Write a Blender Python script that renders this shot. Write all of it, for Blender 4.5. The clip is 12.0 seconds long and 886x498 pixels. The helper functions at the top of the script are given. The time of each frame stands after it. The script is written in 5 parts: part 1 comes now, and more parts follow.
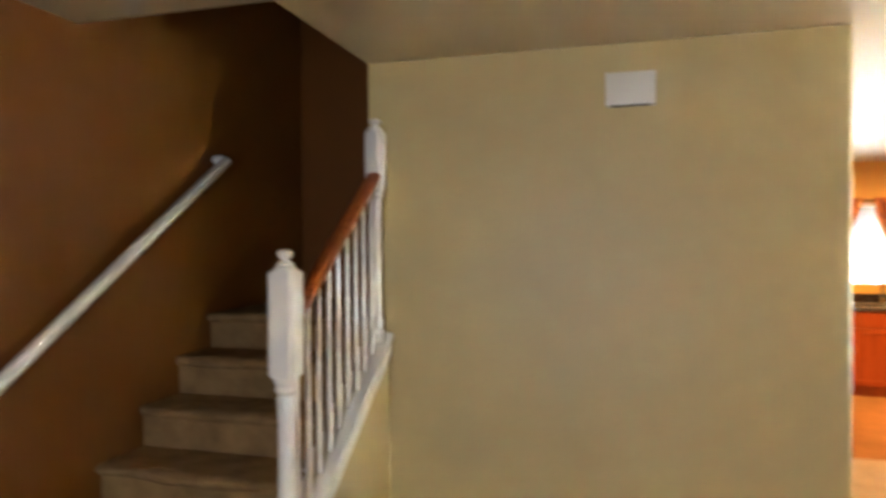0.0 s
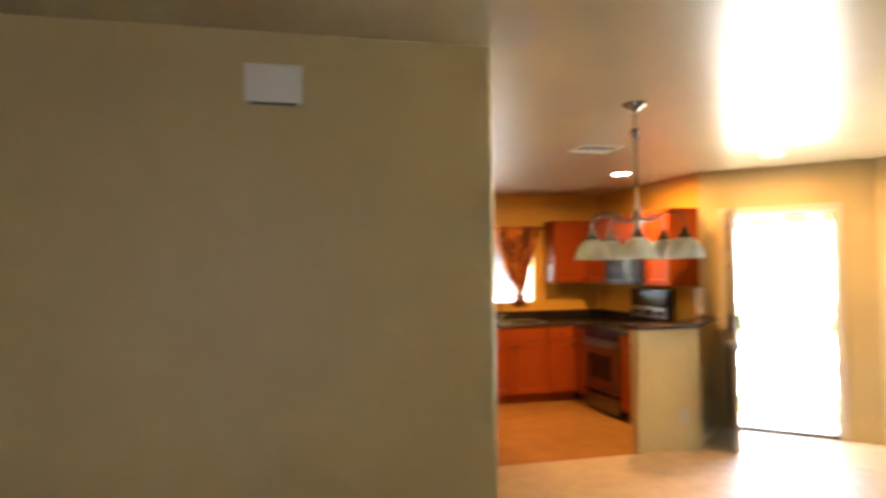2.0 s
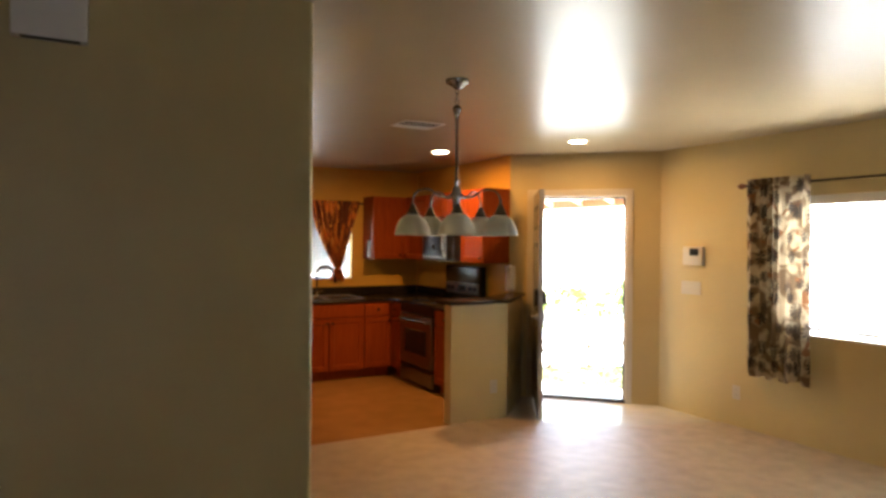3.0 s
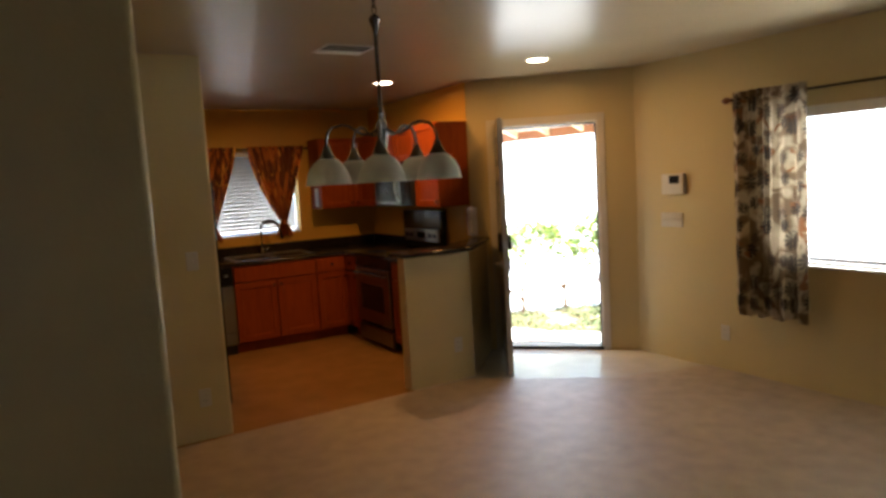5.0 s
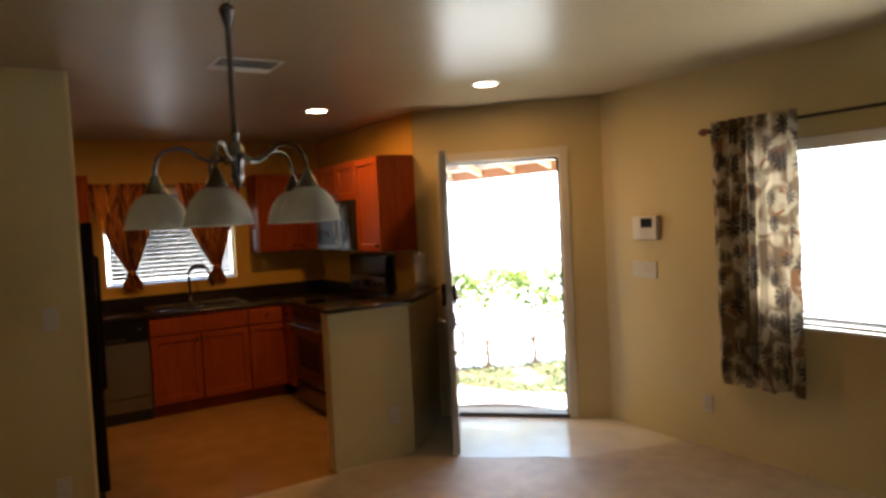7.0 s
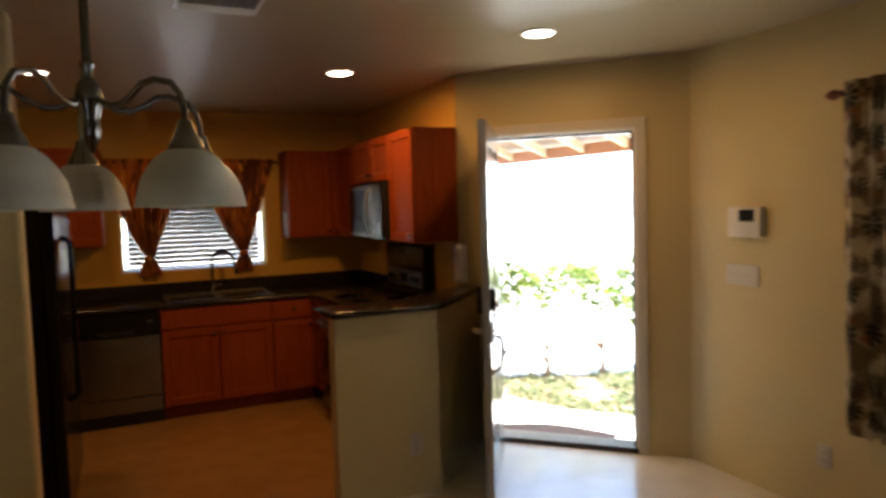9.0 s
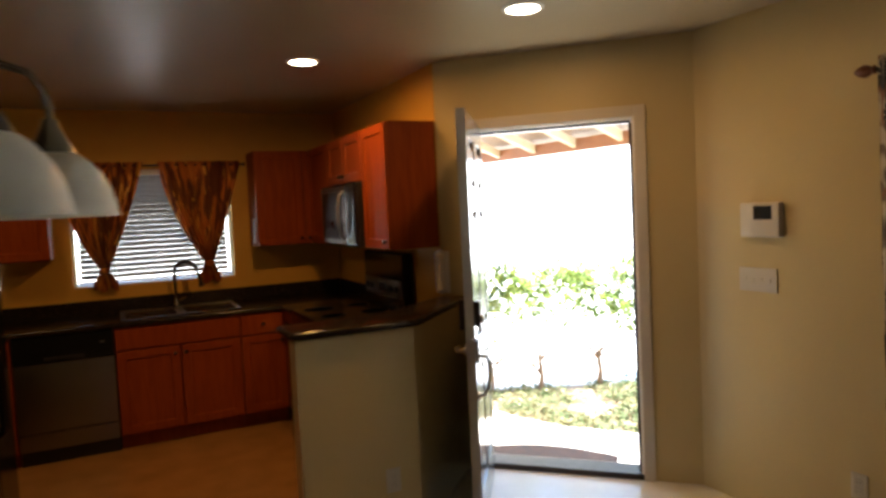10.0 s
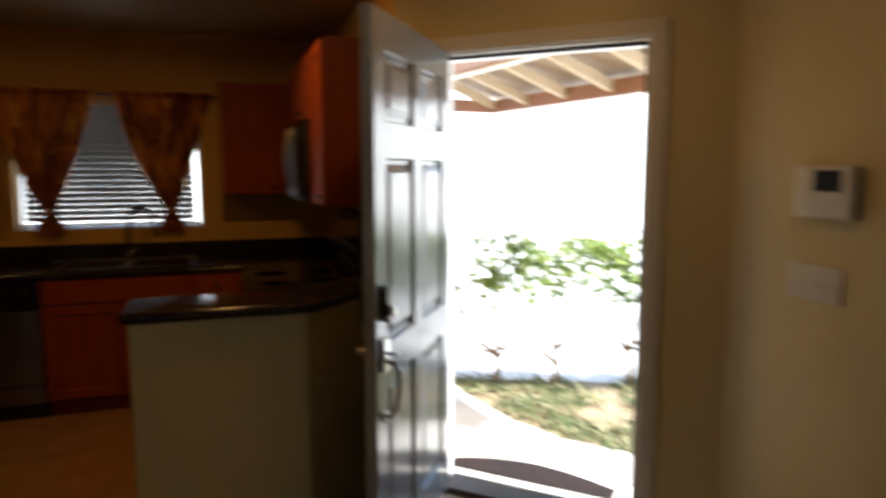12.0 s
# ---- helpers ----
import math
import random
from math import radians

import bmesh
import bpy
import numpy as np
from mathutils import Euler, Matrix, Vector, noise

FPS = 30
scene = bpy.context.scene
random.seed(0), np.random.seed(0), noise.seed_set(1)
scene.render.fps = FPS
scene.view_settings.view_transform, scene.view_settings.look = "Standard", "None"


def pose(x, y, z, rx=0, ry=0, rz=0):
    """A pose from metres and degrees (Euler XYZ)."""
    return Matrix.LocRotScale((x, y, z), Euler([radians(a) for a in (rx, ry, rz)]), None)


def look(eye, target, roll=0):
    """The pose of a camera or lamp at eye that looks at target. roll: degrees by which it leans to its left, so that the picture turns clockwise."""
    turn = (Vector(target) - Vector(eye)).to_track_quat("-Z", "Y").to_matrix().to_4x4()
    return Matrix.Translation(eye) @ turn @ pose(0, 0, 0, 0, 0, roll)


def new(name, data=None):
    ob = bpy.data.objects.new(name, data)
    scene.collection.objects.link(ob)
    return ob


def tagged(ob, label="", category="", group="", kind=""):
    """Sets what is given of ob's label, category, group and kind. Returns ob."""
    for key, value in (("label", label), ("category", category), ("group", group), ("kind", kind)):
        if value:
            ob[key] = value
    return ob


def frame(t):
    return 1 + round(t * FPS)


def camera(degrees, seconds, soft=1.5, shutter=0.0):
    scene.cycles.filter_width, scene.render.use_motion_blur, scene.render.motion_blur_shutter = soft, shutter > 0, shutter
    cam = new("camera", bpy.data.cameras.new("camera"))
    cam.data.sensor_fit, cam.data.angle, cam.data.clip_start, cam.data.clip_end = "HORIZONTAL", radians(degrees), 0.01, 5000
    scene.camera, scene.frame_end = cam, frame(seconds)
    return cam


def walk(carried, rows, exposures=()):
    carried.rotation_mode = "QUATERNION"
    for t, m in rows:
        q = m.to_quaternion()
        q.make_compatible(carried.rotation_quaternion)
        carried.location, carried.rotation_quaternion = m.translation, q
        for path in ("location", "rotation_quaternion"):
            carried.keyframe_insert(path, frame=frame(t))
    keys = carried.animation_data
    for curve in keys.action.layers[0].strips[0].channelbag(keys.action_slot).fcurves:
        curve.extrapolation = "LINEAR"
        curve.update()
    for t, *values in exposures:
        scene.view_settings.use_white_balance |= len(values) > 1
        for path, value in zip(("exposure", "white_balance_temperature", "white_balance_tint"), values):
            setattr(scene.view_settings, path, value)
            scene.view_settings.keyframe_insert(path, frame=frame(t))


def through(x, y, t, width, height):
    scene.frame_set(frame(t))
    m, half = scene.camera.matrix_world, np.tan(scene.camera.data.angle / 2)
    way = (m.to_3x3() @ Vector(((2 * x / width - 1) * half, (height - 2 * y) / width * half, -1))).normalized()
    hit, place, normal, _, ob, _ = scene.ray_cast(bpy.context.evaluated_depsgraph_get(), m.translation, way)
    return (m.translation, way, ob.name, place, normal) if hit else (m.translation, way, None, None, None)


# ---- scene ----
cam = camera(67.2, 12.0, soft=3.0, shutter=0.7)
PATH = [
    (0, (2.609, -0.389, 1.597), (2.067, 1.536, 1.576), -0.3),
    (0.5, (2.607, -0.317, 1.577), (2.293, 1.657, 1.5), -1.1),
    (1, (2.666, -0.166, 1.578), (2.462, 1.823, 1.529), -3.2),
    (1.5, (2.686, -0.029, 1.553), (2.689, 1.971, 1.527), -1.9),
    (2, (2.631, 0.074, 1.571), (3.103, 2.016, 1.624), -0.8),
    (2.5, (2.58, 0.162, 1.567), (3.407, 1.983, 1.61), -0.8),
    (2.7, (2.602, 0.165, 1.553), (3.56, 1.921, 1.551), -0.4),
    (4.3, (3.058, 0.506, 1.617), (4.039, 2.248, 1.559), 2.0),
    (4.5, (3.116, 0.584, 1.577), (4.162, 2.278, 1.389), -3.1),
    (5, (3.199, 0.696, 1.591), (4.224, 2.402, 1.385), -3.3),
    (5.5, (3.429, 0.784, 1.593), (4.239, 2.613, 1.554), -2.0),
    (6, (3.588, 0.888, 1.557), (4.478, 2.676, 1.457), -1.9),
    (6.5, (3.666, 1.078, 1.57), (4.725, 2.774, 1.527), -1.8),
    (6.7, (3.779, 1.096, 1.583), (4.848, 2.784, 1.501), -2.7),
    (8.3, (4.22, 1.625, 1.573), (5.241, 3.343, 1.482), -2.6),
    (8.5, (4.305, 1.68, 1.575), (5.32, 3.398, 1.437), -3.2),
    (9, (4.577, 1.779, 1.58), (5.425, 3.587, 1.455), -1.7),
    (9.5, (4.716, 1.954, 1.565), (5.416, 3.822, 1.43), -3.9),
    (10, (4.832, 2.146, 1.581), (5.702, 3.943, 1.46), -2.8),
    (10.5, (5.109, 2.266, 1.532), (5.872, 4.109, 1.38), -4.5),
    (11, (5.312, 2.445, 1.494), (5.929, 4.324, 1.195), -4.0),
    (11.5, (5.614, 2.576, 1.504), (6.564, 4.311, 1.21), -1.7),
    (12, (5.815, 2.748, 1.523), (6.438, 4.633, 1.286), -0.0),
]
EXPOSURES = [(0.0, 6.65, 5900, 9), (0.5, 6.65, 5950, 9), (1.0, 6.5, 6050, 9), (1.5, 6.4, 6150, 9), (2.0, 5.75, 6250, 9), (2.5, 5.2, 6250, 9), (2.7, 4.9, 6200, 9), (4.3, 3.8, 6000, 9), (5.5, 3.48, 6000, 9), (6.5, 3.5, 6000, 9), (8.5, 3.36, 5980, 9), (10.0, 3.25, 5980, 9), (11.0, 3.2, 5930, 9), (11.5, 2.95, 5930, 8), (12.0, 2.25, 5930, 8)]     # seconds, stops, white balance
walk(cam, [(t, look(eye, target, roll)) for t, eye, target, roll in PATH], EXPOSURES)

# ---------------------------------------------------------------- world, sun, exposure
world = bpy.data.worlds.new("sky")
scene.world = world
world.use_nodes = True
wn = world.node_tree.nodes
sky = wn.new("ShaderNodeTexSky")
sky.sky_type, sky.sun_disc = "NISHITA", False
sky.sun_elevation, sky.sun_rotation = radians(52), radians(133)
wn["Background"].inputs["Strength"].default_value = 0.15
world.node_tree.links.new(sky.outputs[0], wn["Background"].inputs["Color"])
sun = new("sun", bpy.data.lights.new("sun", "SUN"))
sun.data.energy, sun.data.angle, sun.data.color = 5.0, radians(0.5), (1.0, 0.95, 0.88)
sun.matrix_basis = look((0, 0, 0), (-0.45, 0.42, -0.79))


def downlight_lamp(x, y, watts):
    ob = new("downlight_glow", bpy.data.lights.new("downlight_glow", "AREA"))
    ob.data.shape, ob.data.size, ob.data.energy, ob.data.color = "DISK", 0.13, watts, (1.0, 0.43, 0.075)
    ob.data.spread = radians(175)
    ob.matrix_basis = pose(x, y, 2.432)
    return ob


LAMPS = [(5.832, 5.91), (6.506, 4.675), (4.108, 6.40)]
for (lx, ly), watts in zip(LAMPS, (1.3, 0.65, 0.40)):
    downlight_lamp(lx, ly, watts)


def window_light(name, m, w, h, watts):
    ob = new(name, bpy.data.lights.new(name, "AREA"))
    ob.data.shape, ob.data.size, ob.data.size_y, ob.data.energy, ob.data.color = "RECTANGLE", w, h, watts, (0.93, 0.97, 1.0)
    ob.matrix_basis = m
    return ob


# Stands in for sky light from the unseen south window, which is screened off.
window_light("south_window_daylight", look((2.2, -2.59, 1.15), (2.2, 5, 1.15)), 1.0, 1.1, 0.50)

# ---------------------------------------------------------------- materials
def material(name, color, rough=0.6, metal=0.0, vary=0.12, scale=6.0, grain=0.0, grain_scale=200.0, bump=0.0, bump_scale=150.0, gloss=0.5, second=None, spots=0.0):
    """A surface with its colour varied at two scales and a fine relief."""
    m = bpy.data.materials.new(name)
    m.use_nodes = True
    n, l = m.node_tree.nodes, m.node_tree.links
    b = n["Principled BSDF"]
    b.inputs["Roughness"].default_value, b.inputs["Metallic"].default_value = rough, metal
    b.inputs["Specular IOR Level"].default_value = gloss
    co = n.new("ShaderNodeTexCoord")
    big = n.new("ShaderNodeTexNoise")
    big.inputs["Scale"].default_value, big.inputs["Detail"].default_value = scale, 6.0
    l.new(co.outputs["Object"], big.inputs["Vector"])
    fine = n.new("ShaderNodeTexNoise")
    fine.inputs["Scale"].default_value, fine.inputs["Detail"].default_value = grain_scale, 3.0
    l.new(co.outputs["Object"], fine.inputs["Vector"])
    mix = n.new("ShaderNodeMix")
    mix.data_type = "RGBA"
    c2 = second or tuple(c * (1 - 2.2 * vary) for c in color)
    mix.inputs["A"].default_value, mix.inputs["B"].default_value = (*color, 1), (*c2, 1)
    ramp = n.new("ShaderNodeMapRange")
    ramp.inputs["From Min"].default_value, ramp.inputs["From Max"].default_value = (0.55, 0.68) if spots else (0.3, 0.75)
    l.new(big.outputs["Fac"], ramp.inputs["Value"])
    l.new(ramp.outputs["Result"], mix.inputs["Factor"])
    mul = n.new("ShaderNodeMix")
    mul.data_type, mul.blend_type = "RGBA", "MULTIPLY"
    mul.inputs["Factor"].default_value = grain
    l.new(mix.outputs["Result"], mul.inputs["A"])
    l.new(fine.outputs["Fac"], mul.inputs["B"])
    l.new(mul.outputs["Result"], b.inputs["Base Color"])
    rr = n.new("ShaderNodeMapRange")
    rr.inputs["To Min"].default_value, rr.inputs["To Max"].default_value = max(0.02, rough - 0.06), min(1.0, rough + 0.08)
    l.new(big.outputs["Fac"], rr.inputs["Value"])
    l.new(rr.outputs["Result"], b.inputs["Roughness"])
    if bump:
        bt = n.new("ShaderNodeTexNoise")
        bt.inputs["Scale"].default_value, bt.inputs["Detail"].default_value = bump_scale, 4.0
        l.new(co.outputs["Object"], bt.inputs["Vector"])
        bp = n.new("ShaderNodeBump")
        bp.inputs["Strength"].default_value, bp.inputs["Distance"].default_value = bump, 0.004
        l.new(bt.outputs["Fac"], bp.inputs["Height"])
        l.new(bp.outputs["Normal"], b.inputs["Normal"])
    return m


def wood(name, color, dark, rough=0.35, stretch=(18, 18, 1.5)):
    """Stained wood with its grain along z, or along another axis by stretch."""
    m = material(name, color, rough, vary=0.1, scale=3.0, bump=0.08, bump_scale=90)
    n, l = m.node_tree.nodes, m.node_tree.links
    mp = n.new("ShaderNodeMapping")
    mp.inputs["Scale"].default_value = stretch
    co = next(x for x in n if x.type == "TEX_COORD")
    l.new(co.outputs["Object"], mp.inputs["Vector"])
    g = n.new("ShaderNodeTexNoise")
    g.inputs["Scale"].default_value, g.inputs["Detail"].default_value, g.inputs["Distortion"].default_value = 2.0, 8.0, 1.2
    l.new(mp.outputs["Vector"], g.inputs["Vector"])
    r = n.new("ShaderNodeMapRange")
    r.inputs["From Min"].default_value, r.inputs["From Max"].default_value = 0.38, 0.66
    l.new(g.outputs["Fac"], r.inputs["Value"])
    mx = n.new("ShaderNodeMix")
    mx.data_type = "RGBA"
    mx.inputs["A"].default_value, mx.inputs["B"].default_value = (*color, 1), (*dark, 1)
    l.new(r.outputs["Result"], mx.inputs["Factor"])
    l.new(mx.outputs["Result"], n["Principled BSDF"].inputs["Base Color"])
    return m


M = {
    "tan": material("tan_wall_paint", (0.585, 0.477, 0.240), 0.40, vary=0.05, scale=1.3, bump=0.25, bump_scale=60, gloss=0.4),
    "yellow": material("mustard_wall_paint", (0.64, 0.37, 0.045), 0.5, vary=0.06, scale=1.5, bump=0.25, bump_scale=60),
    "brown": material("brown_wall_paint", (0.175, 0.060, 0.007), 0.5, vary=0.08, scale=1.2, bump=0.25, bump_scale=60, gloss=0.25),
    # Off-white ceiling toned dark and warm: dimness and orange bounce in the colour.
    "ceiling": material("dimmed_ceiling_paint", (0.43, 0.352, 0.215), 0.33, vary=0.04, scale=1.0, bump=0.10, bump_scale=25, gloss=0.28),
    "white": material("white_trim_paint", (0.80, 0.79, 0.76), 0.35, vary=0.03, scale=4, bump=0.05),
    # White trim paint taken down a little, with the casing's shade in the colour.
    "casing": material("shaded_white_casing_paint", (0.62, 0.575, 0.48), 0.4, vary=0.05, scale=4, bump=0.05),
    "plastic": material("white_plastic", (0.56, 0.53, 0.47), 0.4, vary=0.03, scale=8),
    "carpet": material("beige_carpet", (0.55, 0.43, 0.29), 0.48, vary=0.10, scale=8, grain=0.45, grain_scale=420, bump=0.35, bump_scale=500, gloss=0.8),
    "stair_carpet": material("stair_carpet", (0.44, 0.275, 0.12), 0.95, vary=0.22, scale=9, grain=0.5, grain_scale=420, bump=0.9, bump_scale=480, gloss=0.1),
    # One tan floor in two tones: lamplight orange and door daylight in the colours.
    "vinyl": material("lamplit_sheet_vinyl", (0.39, 0.205, 0.062), 0.19, vary=0.10, scale=5, grain=0.15, grain_scale=60, bump=0.05, bump_scale=30, gloss=0.8),
    "entry": material("daylit_entry_vinyl", (0.75, 0.69, 0.57), 0.17, vary=0.08, scale=4, grain=0.12, grain_scale=60, bump=0.04, bump_scale=30, gloss=0.9),
    "cab": wood("cherry_cabinet_wood", (0.265, 0.050, 0.003), (0.215, 0.037, 0.0025), 0.46),
    "railwood": wood("handrail_wood", (0.40, 0.12, 0.03), (0.27, 0.07, 0.018), 0.3, (2, 18, 18)),
    "counter": material("dark_laminate_counter", (0.016, 0.012, 0.011), 0.19, vary=0.2, scale=60, second=(0.042, 0.030, 0.025), spots=1, gloss=0.4),
    "black": material("gloss_black_enamel", (0.010, 0.010, 0.011), 0.16, vary=0.1, scale=5, gloss=0.25),
    "blackmat": material("black_plastic", (0.015, 0.015, 0.016), 0.45, vary=0.1, scale=9),
    "steel": material("brushed_steel", (0.26, 0.245, 0.225), 0.30, 1.0, vary=0.06, scale=3, bump=0.03, bump_scale=300),
    "nickel": material("brushed_nickel", (0.21, 0.20, 0.185), 0.20, 1.0, vary=0.06, scale=20),
    "bronze": material("dark_bronze", (0.05, 0.035, 0.025), 0.35, 0.8, vary=0.1, scale=20),
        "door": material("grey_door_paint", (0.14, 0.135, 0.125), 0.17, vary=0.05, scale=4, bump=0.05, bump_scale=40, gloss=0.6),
    "screen": material("dark_display", (0.015, 0.014, 0.013), 0.2, gloss=0.25, vary=0.1, scale=30),
    "concrete": material("pale_concrete", (0.70, 0.67, 0.61), 0.85, vary=0.10, scale=2.5, grain=0.2, grain_scale=90, bump=0.3, bump_scale=120),
    "soil": material("dry_soil", (0.30, 0.22, 0.13), 0.95, vary=0.18, scale=8, grain=0.4, bump=0.6, bump_scale=90),
    "stucco": material("pale_stucco", (0.84, 0.81, 0.75), 0.9, vary=0.05, scale=2, bump=0.4, bump_scale=70),
    "porchwood": material("salmon_painted_wood", (0.27, 0.13, 0.08), 0.65, vary=0.08, scale=7, bump=0.15, bump_scale=60),
    "porchdeck": material("tan_painted_boards", (0.27, 0.19, 0.12), 0.65, vary=0.08, scale=7, bump=0.15, bump_scale=60),
    "porchrafter": material("cream_painted_rafter", (0.60, 0.49, 0.35), 0.65, vary=0.08, scale=7, bump=0.15, bump_scale=60),
    "mat": material("brown_coir_mat", (0.034, 0.022, 0.019), 0.95, vary=0.2, scale=14, grain=0.5, grain_scale=300, bump=0.8, bump_scale=400, gloss=0.05, second=(0.018, 0.018, 0.020)),
    "bark": material("shrub_bark", (0.20, 0.13, 0.08), 0.9, vary=0.2, scale=20, bump=0.5),
    "dust": material("blind_slat_vinyl", (0.80, 0.79, 0.76), 0.5, vary=0.04, scale=9),
}


def emitter(name, color, strength):
    m = bpy.data.materials.new(name)
    m.use_nodes = True
    n = m.node_tree.nodes
    b = n["Principled BSDF"]
    b.inputs["Base Color"].default_value = (0.8, 0.8, 0.75, 1)
    b.inputs["Emission Color"].default_value, b.inputs["Emission Strength"].default_value = (*color, 1), strength
    return m


M["cab"].node_tree.nodes["Principled BSDF"].inputs["Specular IOR Level"].default_value = 0.14
M["sinksteel"] = material("dull_sink_steel", (0.22, 0.20, 0.18), 0.36, 1.0, vary=0.08, scale=6)
M["satin"] = material("satin_nickel", (0.58, 0.56, 0.52), 0.31, 1.0, vary=0.06, scale=20)
M["slab"] = material("weathered_grey_concrete", (0.36, 0.33, 0.30), 0.9, vary=0.15, scale=5, grain=0.3, grain_scale=90, bump=0.3, bump_scale=120)
M["void"] = material("duct_shade_black", (0.008, 0.007, 0.007), 0.95, vary=0.1, scale=9, gloss=0.02)
M["darkglass"] = material("dark_oven_glass", (0.010, 0.009, 0.009), 0.28, vary=0.1, scale=9, gloss=0.12)
M["dooredge"] = material("pale_grey_edge_paint", (0.50, 0.49, 0.47), 0.35, vary=0.06, scale=5, bump=0.05)
M["finial"] = material("reddish_brown_finial", (0.16, 0.055, 0.025), 0.4, 0.2, vary=0.1, scale=20)
M["bulb"] = emitter("lamp_lens", (1.0, 0.80, 0.55), 3.0)


def glass_material():
    m = bpy.data.materials.new("window_glass")
    m.use_nodes = True
    b = m.node_tree.nodes["Principled BSDF"]
    b.inputs["Transmission Weight"].default_value, b.inputs["Roughness"].default_value, b.inputs["IOR"].default_value = 1.0, 0.0, 1.1
    b.inputs["Base Color"].default_value = (0.98, 0.99, 0.98, 1)
    return m


M["glass"] = glass_material()


def cloth(name, ground, prints, through=0.3, stretch=(1.0, 1.0, 1.0)):
    """Printed cloth that lets some light through: ground colour and (colour, low, high, scale, offset) prints."""
    m = bpy.data.materials.new(name)
    m.use_nodes = True
    n, l = m.node_tree.nodes, m.node_tree.links
    co = n.new("ShaderNodeTexCoord")
    prev = None
    for i, (col, low, high, sc, off) in enumerate(prints):
        mp = n.new("ShaderNodeMapping")
        mp.inputs["Location"].default_value = (off, off * 2.3, off * 0.7)
        mp.inputs["Scale"].default_value = stretch
        l.new(co.outputs["Object"], mp.inputs["Vector"])
        t = n.new("ShaderNodeTexNoise")
        t.inputs["Scale"].default_value, t.inputs["Detail"].default_value, t.inputs["Distortion"].default_value = sc, 1.5, 1.4
        l.new(mp.outputs["Vector"], t.inputs["Vector"])
        r = n.new("ShaderNodeMapRange")
        r.inputs["From Min"].default_value, r.inputs["From Max"].default_value = low, high
        l.new(t.outputs["Fac"], r.inputs["Value"])
        mx = n.new("ShaderNodeMix")
        mx.data_type = "RGBA"
        if prev is None:
            mx.inputs["A"].default_value = (*ground, 1)
        else:
            l.new(prev, mx.inputs["A"])
        mx.inputs["B"].default_value = (*col, 1)
        l.new(r.outputs["Result"], mx.inputs["Factor"])
        prev = mx.outputs["Result"]
    b = n["Principled BSDF"]
    b.inputs["Roughness"].default_value = 0.85
    l.new(prev, b.inputs["Base Color"])
    tr = n.new("ShaderNodeBsdfTranslucent")
    l.new(prev, tr.inputs["Color"])
    ms = n.new("ShaderNodeMixShader")
    ms.inputs["Fac"].default_value = through
    l.new(b.outputs["BSDF"], ms.inputs[1])
    l.new(tr.outputs["BSDF"], ms.inputs[2])
    l.new(ms.outputs["Shader"], n["Material Output"].inputs["Surface"])
    return m


